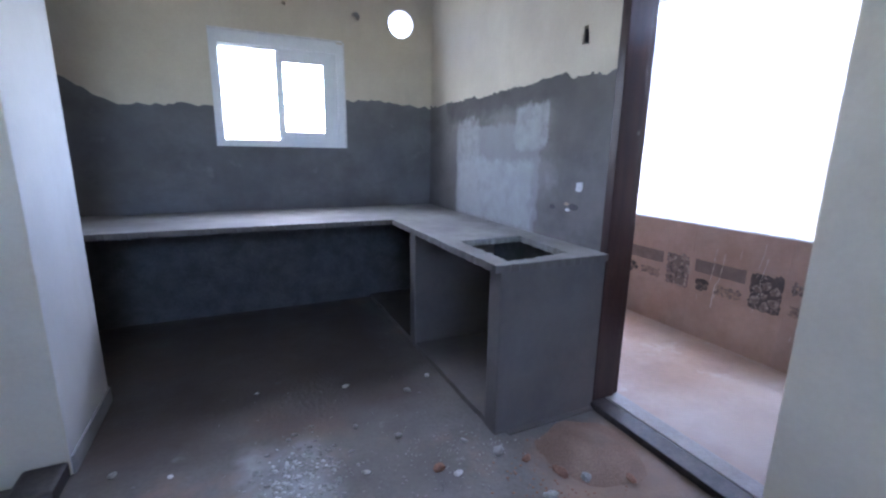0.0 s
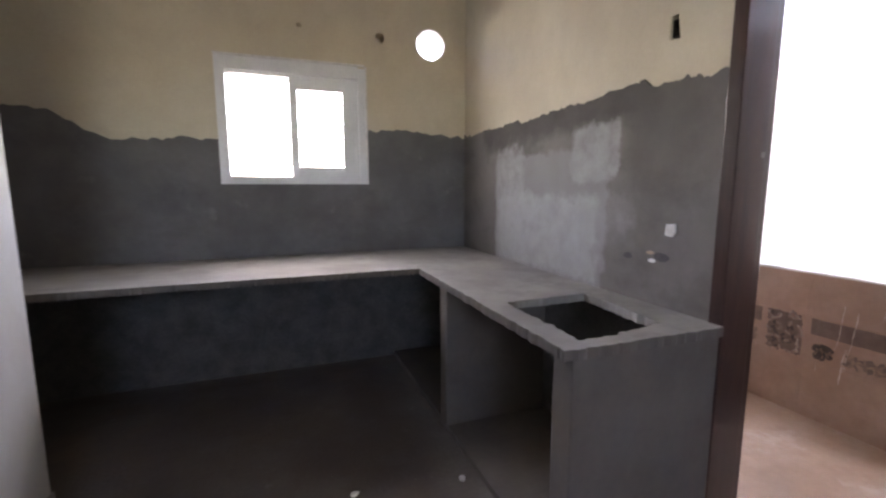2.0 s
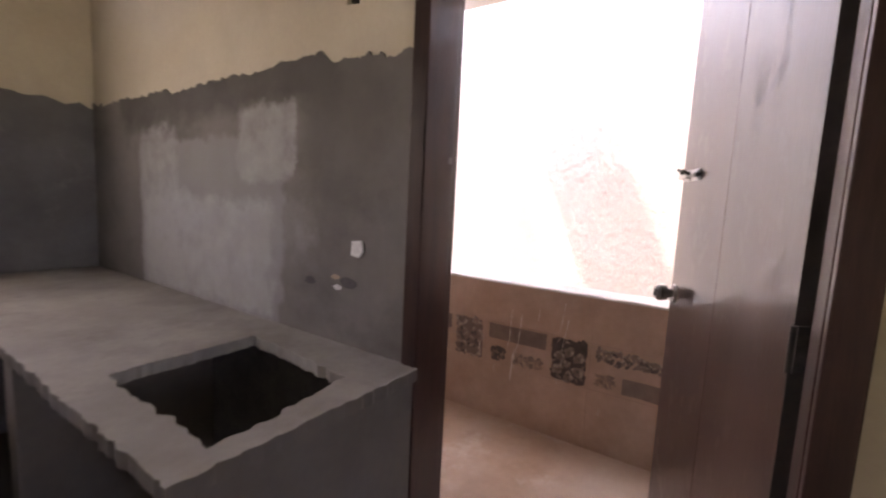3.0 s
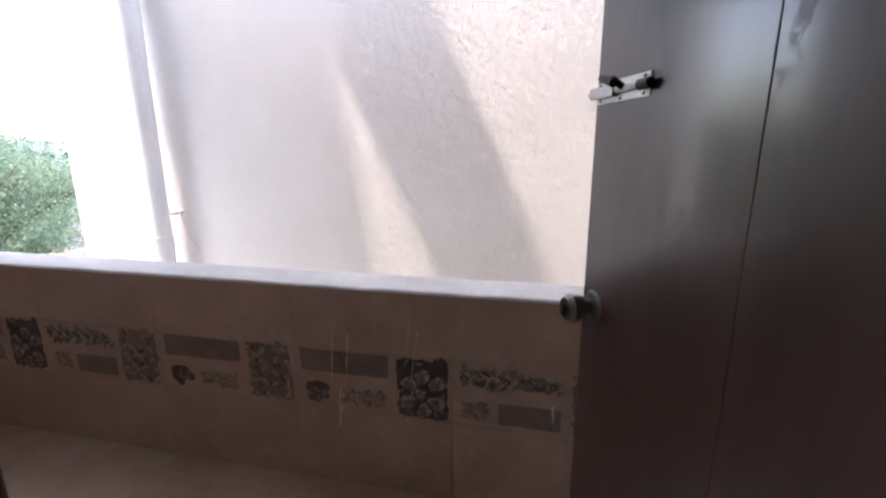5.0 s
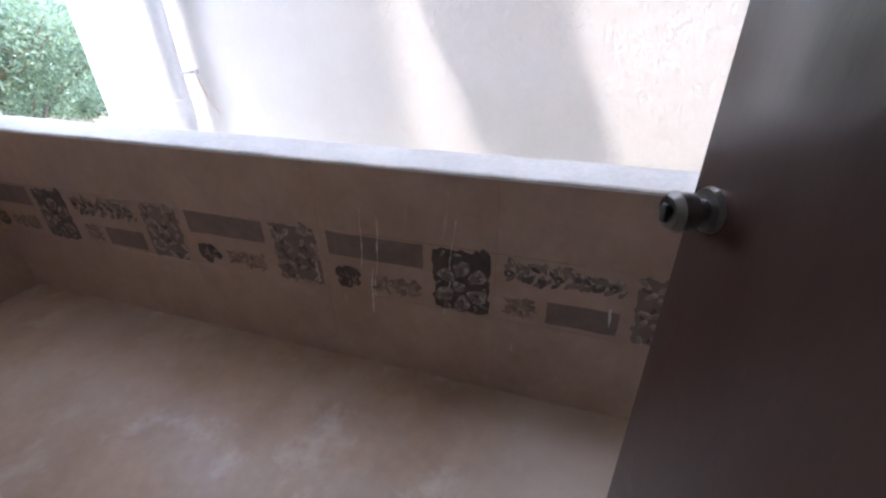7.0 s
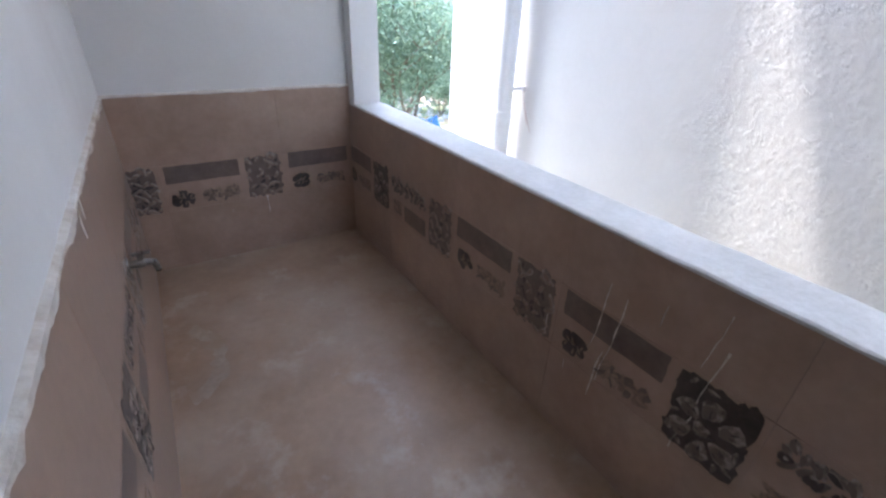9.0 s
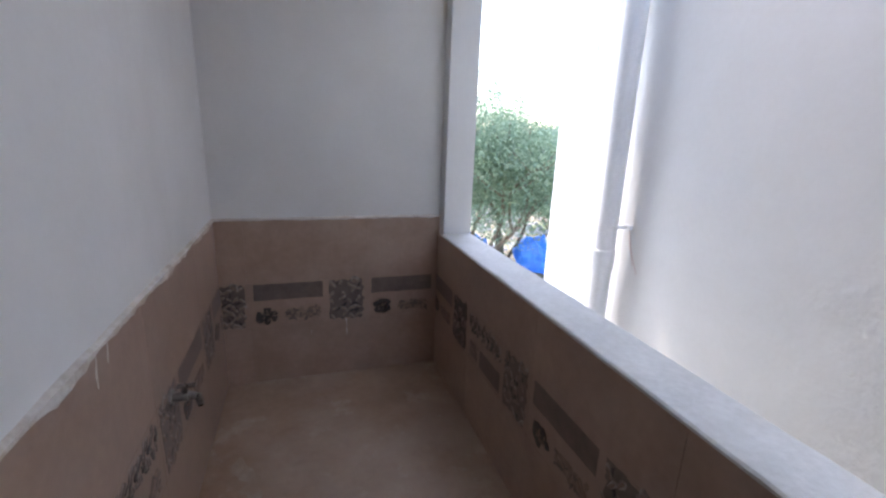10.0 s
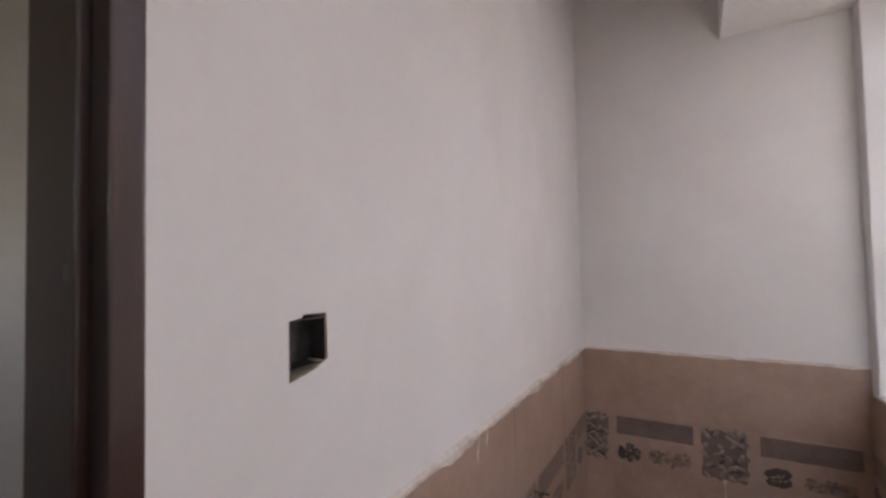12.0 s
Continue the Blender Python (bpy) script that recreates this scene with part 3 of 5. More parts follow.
# broken plaster beside the tap points
for (y, z, r, mt) in ((2.05, 1.035, 0.022, M_SHADE_AND_CHIP), (1.875, 1.05, 0.03, M_SHADE_AND_CHIP), (1.93, 1.062, 0.014, M_SMEAR), (1.92, 1.03, 0.014, M_CHIPW)):
    bm = bmesh.new()
    add_prism(bm, [(y + r * (1.3 + 0.9 * noise.noise((k * 1.7, y * 9, 4))) * math.cos(k * 0.7), z + r * 0.62 * (1 + 0.5 * noise.noise((k, z, 9))) * math.sin(k * 0.7)) for k in range(9)], "x", XW - 0.011, XW - 0.0085)
    solid("trim_plaster_chip", bm, mt, kind="structure")
bm = bmesh.new()
add_prism(bm, [(1.855, 1.183), (1.815, 1.188), (1.81, 1.155), (1.826, 1.136), (1.858, 1.14)], "x", XW - 0.016, XW - 0.0085)
solid("outlet_cover", bm, M_CHIPW, "small white plastic cap on the grey cement wall", "outlet")

# skirting at the stub wall
setting("baseboard", [(XL, XL + 0.012, YN, YF, 0.0, 0.085)], M_TOP, 0.004)
bm = bmesh.new()
add_box(bm, -0.72, XL - 0.004, 1.89, YN - 0.004, 0.0, 0.07, bevel=0.014)
solid("granite_piece", bm, M_GRANITE, "dark brown stone block at the wall corner", "stone piece")
setting("threshold", [(1.882, XB + 0.015, DA - 0.055, DB + 0.052, -0.02, 0.041)], M_SILL, 0.006)
setting("threshold_inner", [(XW - 0.026, 1.8815, DA - 0.055, DB + 0.050, -0.02, 0.036)], M_GRANITE, 0.005)

# ---- kitchen counter ----
counter = thing("kitchen_counter", "raw grey cement kitchen counter with an empty sink opening", "counter", (XC, YP, 0))
inv = Matrix.Translation((-XC, -YP, 0))


def cpart(name, bm, mat, label=""):
    bmesh.ops.transform(bm, matrix=inv, verts=bm.verts)
    return part(name, bm, mat, counter, label)


def rough_slab(outline, z0, z1, step=0.05, amp=0.006, seed=1.0, freq=14):
    pts = []
    for i, p in enumerate(outline):
        q = outline[(i + 1) % len(outline)]
        n = max(1, int(math.dist(p, q) / step))
        for k in range(n):
            a, b = p[0] + (q[0] - p[0]) * k / n, p[1] + (q[1] - p[1]) * k / n
            pts.append((a + amp * noise.noise((a * freq, b * freq, seed)), b + amp * noise.noise((a * freq, b * freq, seed + 9))))
    bm = bmesh.new()
    add_prism(bm, pts, "z", z0, z1)
    return bm


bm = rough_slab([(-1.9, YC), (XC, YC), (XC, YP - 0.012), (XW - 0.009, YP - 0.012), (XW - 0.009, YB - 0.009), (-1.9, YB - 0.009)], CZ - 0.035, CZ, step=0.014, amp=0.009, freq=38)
# Sides and underside darker than the dusty top: shade put into their colour.
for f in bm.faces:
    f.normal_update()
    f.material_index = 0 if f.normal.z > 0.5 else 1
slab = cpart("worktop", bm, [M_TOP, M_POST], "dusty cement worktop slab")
hole = [(1.248, 2.14), (1.36, 2.155), (1.5, 2.15), (1.655, 2.165), (1.645, 1.95), (1.63, 1.80), (1.618, 1.70), (1.48, 1.68), (1.36, 1.655), (1.235, 1.645), (1.25, 1.8), (1.24, 1.95)]
hm = rough_slab(hole, CZ - 0.2, CZ + 0.2, 0.012, 0.014, 4.0, 30)
bpy.context.view_layer.update()
cut(slab, [hm])
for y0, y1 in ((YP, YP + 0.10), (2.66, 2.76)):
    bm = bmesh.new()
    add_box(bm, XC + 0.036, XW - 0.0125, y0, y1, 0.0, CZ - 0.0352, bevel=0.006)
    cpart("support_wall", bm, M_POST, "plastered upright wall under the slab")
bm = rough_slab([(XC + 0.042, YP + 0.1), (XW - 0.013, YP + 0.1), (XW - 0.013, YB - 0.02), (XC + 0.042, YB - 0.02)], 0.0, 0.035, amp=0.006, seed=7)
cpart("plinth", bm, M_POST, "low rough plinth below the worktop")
bm = bmesh.new()
add_box(bm, XC + 0.1, XW - 0.03, YP - 0.03, YP - 0.002, 0.0, 0.012, jitter=0.004)
cpart("mortar_fillet", bm, M_POST)

# ---- kitchen window ----
win = thing("window_1", "white sliding window with one leaf slid open and a grille outside", "window", ((WX0 + WX1) / 2, YB, WZ0), kind="structure")
wo = Matrix.Translation((-(WX0 + WX1) / 2, -YB, -WZ0))


def wpart(name, bm, mat, label="", parent=win):
    bmesh.ops.transform(bm, matrix=wo, verts=bm.verts)
    return part(name, bm, mat, parent, label)


bm = bmesh.new()
for b in ((WX0 - 0.012, WX0 + 0.05, WZ0, WZ1 + 0.012), (WX1 - 0.05, WX1, WZ0, WZ1), (WX0 + 0.05, WX1 - 0.05, WZ0, WZ0 + 0.04), (WX0 + 0.05, WX1 - 0.05, WZ1 - 0.075, WZ1 + 0.012)):
    add_box(bm, b[0], b[1], YB - 0.012, YB + 0.09, b[2], b[3], bevel=0.004)
wpart("window_frame", bm, M_UPVC)
bm = bmesh.new()
for k in range(3):
    add_box(bm, WX0 + 0.05, 0.5, YB + 0.0 + 0.025 * k, YB + 0.006 + 0.025 * k, WZ1 - 0.095, WZ1 - 0.075)
wpart("top_track", bm, M_UPVC)
bm = bmesh.new()
SX0, SX1, SZ0, SZ1 = 0.475, 0.95, WZ0 + 0.04, WZ1 - 0.075
for b in ((SX0, SX0 + 0.055, SZ0, SZ1), (SX1 - 0.11, SX1, SZ0, SZ1), (SX0 + 0.055, SX1 - 0.11, SZ0, SZ0 + 0.07), (SX0 + 0.055, SX1 - 0.11, SZ1 - 0.095, SZ1)):
    add_box(bm, b[0], b[1], YB + 0.02, YB + 0.055, b[2], b[3], bevel=0.003)
sash = wpart("sliding_sash", bm, M_UPVC)
bm = bmesh.new()
add_box(bm, SX0 + 0.055, SX1 - 0.11, YB + 0.035, YB + 0.040, SZ0 + 0.07, SZ1 - 0.095)
pane = wpart("pane", bm, M_GLASS, parent=sash)
pane.visible_shadow = False
for z in (1.50, 1.69, 1.78, 1.94, 2.09):
    bm = bmesh.new()
    add_tube(bm, (WX0 + 0.01, YB + 0.14, z), (WX1 - 0.01, YB + 0.14, z), 0.0095, seg=8)
    wpart("grille_bar", bm, M_BLACKMETAL)
bm = bmesh.new()
add_box(bm, WX0 - 0.014, WX1 + 0.012, YB - 0.02, YB - 0.0, WZ0 - 0.014, WZ0, bevel=0.003)
wpart("window_sill", bm, M_UPVC)
bm = bmesh.new()
add_box(bm, WX1 + 0.0005, WX1 + 0.013, YB - 0.02, YB - 0.0, WZ0, WZ1 + 0.014, bevel=0.003)
add_box(bm, WX0 - 0.014, WX1 + 0.0, YB - 0.02, YB - 0.0, WZ1 + 0.0125, WZ1 + 0.026, bevel=0.003)
wpart("window_trim", bm, M_CHIPW, "bright white bead round the frame")

bm = bmesh.new()
for k in range(48):
    a, b = 2 * math.pi * k / 48, 2 * math.pi * (k + 1) / 48
    ring = []
    for ang in (a, b):
        ring.append([bm.verts.new((1.51 + r * math.cos(ang), y, 2.40 + r * math.sin(ang))) for r, y in ((0.118, YB - 0.004), (0.118, YB + 0.205), (0.108, YB + 0.205), (0.108, YB - 0.004))])
    for i in range(4):
        bm.faces.new((ring[0][i], ring[0][(i + 1) % 4], ring[1][(i + 1) % 4], ring[1][i]))
bmesh.ops.remove_doubles(bm, verts=bm.verts, dist=1e-5)
solid("exhaust_vent_sleeve", bm, M_PIPE, "round white plastic sleeve open through the wall", "vent")

# ---- door frame and leaf ----
frame_ob = thing("door_1", "open brown wooden door with steel bolt and knob", "door", (XW, DA, 0), kind="structure")
fo = Matrix.Translation((-XW, -DA, 0))


def fpart(name, boxes, mat, label="", bevel=0.004):
    bm = bmesh.new()
    for b in boxes:
        add_box(bm, *b, bevel=bevel)
    bmesh.ops.transform(bm, matrix=fo, verts=bm.verts)
    return part(name, bm, mat, frame_ob, label)


XF0, XF1 = XW - 0.016, XB + 0.008
fpart("jamb", [(XF0, XF1 - 0.045, DB, DB + 0.052, 0.042, 2.10), (XF1 - 0.0452, XF1, DB + 0.014, DB + 0.052, 0.042, 2.10)], M_WOOD)
fpart("jamb", [(XF0, XF0 + 0.030, DA - 0.064, DA - 0.002, 0.042, 2.10), (XF0 + 0.0302, XF0 + 0.0338, DA - 0.064, DA - 0.010, 0.042, 2.10), (XF0 + 0.034, XF1 - 0.045, DA - 0.064, DA, 0.042, 2.10), (XF1 - 0.0452, XF1, DA - 0.064, DA - 0.018, 0.042, 2.10)], M_WOOD)
fpart("head", [(XF0, XF1, DA - 0.066, DB + 0.054, 2.10, 2.158)], M_WOOD)
fpart("strike_plate", [(1.900, 1.917, DB - 0.0015, DB + 0.002, 1.425, 1.443)], M_POST, "small raw patch for the bolt", 0.001)
LEAF = 0.80
hinge = (XB + 0.028, DA + 0.018)
ang = math.degrees(math.atan2(1.075 - hinge[1], 2.72 - hinge[0]))
leafm = fo @ pose(hinge[0], hinge[1], 0, 0, 0, ang)


def lpart(name, bm, mat, label="", parent=frame_ob, smooth=False):
    bmesh.ops.transform(bm, matrix=leafm, verts=bm.verts)
    return part(name, bm, mat, parent, label, smooth)


for a, b in ((0.002, 0.4005), (0.4015, LEAF)):
    bm = bmesh.new()
    add_box(bm, a, b, -0.03, 0.0, 0.055, 2.09, bevel=0.0015)
    lpart("door_board", bm, M_DOOR, "worn brown door face with dark stains")
bm = bmesh.new()
add_box(bm, 0.0005, 0.0018, -0.031, 0.001, 0.055, 2.09)
lpart("hinge_edge", bm, M_DOOR_EDGE)
for z in (0.35, 1.05, 1.8):
    bm = bmesh.new()
    add_tube(bm, (-0.006, 0.004, z - 0.05), (-0.006, 0.004, z + 0.05), 0.007, seg=10)
    add_box(bm, -0.004, 0.0, -0.026, 0.002, z - 0.05, z + 0.05)
    lpart("hinge", bm, M_BLACKMETAL)
# tower bolt
bm = bmesh.new()
zb = 1.45
tilt = pose(LEAF - 0.09, 0.0, zb, 0, 0, 0)
add_box(bm, -0.085, 0.085, 0.0005, 0.0035, -0.02, 0.02, bevel=0.001, m=tilt)
bolt_plate = lpart("bolt_plate", bm, M_STEEL, "pale aluminium tower bolt plate")
bm = bmesh.new()
add_tube(bm, (LEAF - 0.17, 0.010, zb), (LEAF + 0.008, 0.010, zb), 0.0065, seg=12)
add_box(bm, LEAF - 0.085, LEAF - 0.0, 0.002, 0.018, zb - 0.011, zb + 0.011, bevel=0.003)
lpart("bolt_rod", bm, M_STEEL, "", bolt_plate)
bm = bmesh.new()
add_tube(bm, (LEAF - 0.108, 0.012, zb + 0.002), (LEAF - 0.128, 0.045, zb + 0.012), 0.006, 0.007, seg=10)
add_tube(bm, (LEAF - 0.128, 0.043, zb + 0.006), (LEAF - 0.095, 0.047, zb + 0.018), 0.008, 0.007, seg=10)
add_tube(bm, (LEAF - 0.185, 0.010, zb), (LEAF - 0.155, 0.010, zb), 0.009, 0.009, seg=12)
lpart("bolt_knob", bm, M_BLACKMETAL, "blackened bolt handle", bolt_plate)
for u, w in ((-0.16, 0.014), (-0.16, -0.014), (-0.02, 0.014), (-0.02, -0.014), (-0.09, -0.015)):
    bm = bmesh.new()
    add_tube(bm, (LEAF + u, 0.003, zb + w), (LEAF + u, 0.0055, zb + w), 0.003, seg=8)
    lpart("screw", bm, M_BLACKMETAL, "", bolt_plate)
# latch knob with rose
zk = 1.012
bm = bmesh.new()
add_tube(bm, (LEAF - 0.045, 0.0005, zk), (LEAF - 0.045, 0.009, zk), 0.036, 0.033, seg=28)
rose = lpart("knob_rose", bm, M_KNOB, "round metal rose plate")
bm = bmesh.new()
add_tube(bm, (LEAF - 0.045, 0.009, zk), (LEAF - 0.045, 0.03, zk), 0.016, 0.018, seg=20)
add_tube(bm, (LEAF - 0.045, 0.03, zk), (LEAF - 0.045, 0.055, zk), 0.028, 0.032, seg=28)
add_tube(bm, (LEAF - 0.045, 0.055, zk), (LEAF - 0.045, 0.066, zk), 0.032, 0.024, seg=28)
lpart("knob", bm, M_KNOB, "dull metal latch knob", rose)
bm = bmesh.new()
add_box(bm, LEAF - 0.05, LEAF - 0.04, 0.066, 0.074, zk - 0.014, zk + 0.014, bevel=0.002)
lpart("thumb_turn", bm, M_BLACKMETAL, "", rose)

# ---- switch boxes in the wall openings ----
def switch_box(name, label, face, side, y0, y1, z0, z1):
    bm = bmesh.new()
    d = 0.038
    xs = (face, face + side * d)
    a, b = min(xs), max(xs)
    add_box(bm, b - 0.002 if side > 0 else a, b if side > 0 else a + 0.002, y0, y1, z0, z1)
    for yy in (y0, y1 - 0.002):
        add_box(bm, a, b, yy, yy + 0.002, z0, z1)
    for zz in (z0, z1 - 0.002):
        add_box(bm, a, b, y0, y1, zz, zz + 0.002)
    return solid(name, bm, M_BLACKMETAL, label, "switch box")


switch_box("switch_box", "empty dark metal switch box sunk in the white wall", XB - 0.003, -1, 1.861, 1.939, 1.268, 1.347)
switch_box("switch_box", "empty dark box sunk high in the cream wall", XW + 0.006, 1, 1.874, 1.903, 1.888, 1.952)

# ---- balcony tap on the kitchen wall ----
tap = thing("water_tap", "stained metal bib tap on the tiled dado", "tap", (XB + 0.009, 2.95, 0.56))
bm = bmesh.new()
add_tube(bm, (0, 0, 0), (0.006, 0, 0), 0.028, 0.026, seg=20)
part("flange", bm, M_TAP, tap)
bm = bmesh.new()
add_tube(bm, (0.006, 0, 0), (0.05, 0, 0), 0.013, 0.016, seg=14)
add_tube(bm, (0.046, 0, 0.004), (0.082, 0, -0.006), 0.013, 0.011, seg=14)
add_tube(bm, (0.078, 0, -0.002), (0.084, 0, -0.04), 0.011, 0.010, seg=14)
spout = part("spout", bm, M_TAP, tap)
bm = bmesh.new()
add_tube(bm, (0.042, 0, 0.012), (0.042, 0, 0.034), 0.010, seg=12)
add_box(bm, 0.02, 0.075, -0.009, 0.009, 0.032, 0.042, bevel=0.003)
part("lever", bm, M_TAP, spout, "flat worn tap lever")

# ---- neighbour's wall, pipe, overhead beams ----
fac = thing("neighbour_house", "white rough-plastered neighbouring house wall in strips of sun", "building", (XFA, YFA, GZ))
fi = Matrix.Translation((-XFA, -YFA, -GZ))
bm = bmesh.new()
add_box(bm, XFA, XFA + 4.0, -3.5, 2.33, GZ, 6.2)
bmesh.ops.transform(bm, matrix=fi, verts=bm.verts)
part("wall", bm, M_FACADE, fac, "coarse hand-thrown white plaster")
bm = bmesh.new()
add_box(bm, XFA, XFA + 4.0, 2.33, 3.98, GZ, 6.2)
bmesh.ops.transform(bm, matrix=fi, verts=bm.verts)
part("wall", bm, M_FACADE, fac, "white plaster, coarse turning smooth")
bm = bmesh.new()
add_box(bm, XFA - 0.004, XFA + 4.02, 3.98, YFA, GZ, 6.2, bevel=0.012)
bmesh.ops.transform(bm, matrix=fi, verts=bm.verts)
part("corner_column", bm, M_SMOOTHWALL, fac, "smooth white corner column with a hairline crack")
bm = bmesh.new()
add_box(bm, XFA - 0.1, XFA + 4.1, -3.5, YFA + 0.1, 6.2, 6.35)
bmesh.ops.transform(bm, matrix=fi, verts=bm.verts)
part("roof", bm, M_CONCRETE, fac)

PX, PY, PR = 4.055, 3.56, 0.062
pipe = thing("drain_pipe", "white painted drain pipe with a socket joint and wall clip", "pipe", (PX, PY, GZ))
pz = -GZ
bm = bmesh.new()
add_tube(bm, (0, 0, 0), (0, 0, pz + 5.8), PR, seg=28)
part("tube", bm, M_PIPE, pipe, smooth=False)
for z in (0.80, 3.4):
    bm = bmesh.new()
    add_tube(bm, (0, 0, pz + z - 0.11), (0, 0, pz + z), PR + 0.005, PR + 0.006, seg=28)
    add_tube(bm, (0, 0, pz + z), (0, 0, pz + z + 0.008), PR + 0.009, PR + 0.007, seg=28)
    part("socket", bm, M_PIPE, pipe)
for z in (0.945, 2.34):
    bm = bmesh.new()
    add_tube(bm, (0, 0, pz + z - 0.008), (0, 0, pz + z + 0.008), PR + 0.003, seg=28)
    add_box(bm, -0.006, XFA - PX + 0.01, -PR - 0.012, -PR + 0.004, pz + z - 0.009, pz + z + 0.009, bevel=0.002)
    add_box(bm, XFA - PX - 0.022, XFA - PX, -PR - 0.03, -PR + 0.01, pz + z - 0.012, pz + z + 0.012, bevel=0.002)
    part("clip", bm, M_PIPE, pipe)

for k, (dy, dz) in enumerate(((-0.10, -0.24), (-0.06, -0.2))):
    bm = bmesh.new()
    q = Vector((XFA - 0.012, PY - PR - 0.02, 0.94))
    for i in range(6):
        f = (i + 1) / 6
        e = Vector((XFA - 0.010, PY - PR - 0.02 + dy * f ** 1.5, 0.94 + dz * f))
        add_tube(bm, q, e, 0.0017, seg=6)
        q = e
    solid("loose_cord", bm, M_CORD, "faded reddish cord hanging from the pipe clip", "cord", "cords on the pipe clip")

# crossing slabs above, which stripe the neighbour's wall with shade
# The slabs from ZT up are unseen, added only to cast that shade.
ZT = 4.0
SLAB = "whitewashed concrete slab over the gap, the high ones unseen and added for shade"
for x0, x1, y0, y1, z0, z1 in ((XO - 0.1, XFA + 0.05, 2.70, 3.31, ZT, ZT + 0.14), (XO + 0.002, XFA + 0.05, 3.60, 3.83, ZC + 0.03, ZC + 0.15), (XO + 0.002, XFA + 0.05, 3.83, 4.02, 2.425, ZC + 0.15), (XO - 0.1, XFA + 0.05, -1.2, 1.77, ZT, ZT + 0.14)):
    bm = bmesh.new()
    add_box(bm, x0, x1, y0, y1, z0, z1, bevel=0.008)
    solid("crossing_slab", bm, M_SMOOTHWALL, SLAB, "slab", "slabs over the gap")
# Unseen splayed slab, its edge shaped to leave the wedge of sun.
bm = bmesh.new()
add_prism(bm, [(XFA + 0.05, 2.74), (XFA + 0.05, 4.40), (XO - 0.1, 4.40), (XO - 0.1, 4.10)], "z", ZT + 0.30, ZT + 0.44)
solid("crossing_slab", bm, M_SMOOTHWALL, "unseen slab with a splayed edge, added to shape the shade on the neighbour's wall", "slab", "slabs over the gap")

# ---- dado of beige tiles with a printed border, on three walls ----
TILE_W, JOINT, TT = 0.632, 0.0014, 0.008
Z1, Z2 = 0.352, 0.604


def tile_piece(name, parent, frame_m, u0, u1, z0, z1, mat=M_TILE):
    bm = bmesh.new()
    add_box(bm, u0 + JOINT / 2, u1 - JOINT / 2, 0.0, TT, z0 + JOINT / 2, z1 - JOINT / 2, bevel=0.0007)
    bmesh.ops.transform(bm, matrix=frame_m, verts=bm.verts)
    return part(name, bm, mat, parent)


def flat_poly(bm, pts, d0, d1):
    add_prism(bm, pts, "y", d0, d1)


def dome(bm, u, z, ln, wd, a, rise):
    """A small moulded leaf or petal: a low rounded hump with a bent outline."""
    ca, sa = math.cos(a), math.sin(a)
    bend = random.uniform(-0.35, 0.35)

    wob = [random.uniform(0.78, 1.15) for _ in range(9)]

    def at(r, t, out):
        r *= wob[int(round(t * 9 / (2 * math.pi))) % 9]
        x, y = r * ln / 2 * math.cos(t), r * wd / 2 * math.sin(t) * (1 + 0.35 * math.cos(t))
        y += bend * ln * (x / ln) ** 2
        return bm.verts.new((u + x * ca - y * sa, TT + out, z + x * sa + y * ca))
    n = 9
    rings = [[at(r, 2 * math.pi * k / n, o) for k in range(n)] for r, o in ((1.0, -0.0005), (0.85, rise * 0.6), (0.45, rise))]
    for lo, hi in zip(rings, rings[1:]):
        for k in range(n):
            bm.faces.new((lo[k], lo[(k + 1) % n], hi[(k + 1) % n], hi[k]))
    bm.faces.new(rings[-1])


def patch(bm, u0, u1, z0, z1, d, rag=0.004):
    n = 7
    pts = []
    for (a, b), (c, e) in (((u0, z0), (u1, z0)), ((u1, z0), (u1, z1)), ((u1, z1), (u0, z1)), ((u0, z1), (u0, z0))):
        for k in range(n):
            pts.append((a + (c - a) * k / n + random.uniform(-rag, rag), b + (e - b) * k / n + random.uniform(-rag, rag)))
    flat_poly(bm, pts, TT - 0.001, TT + d)


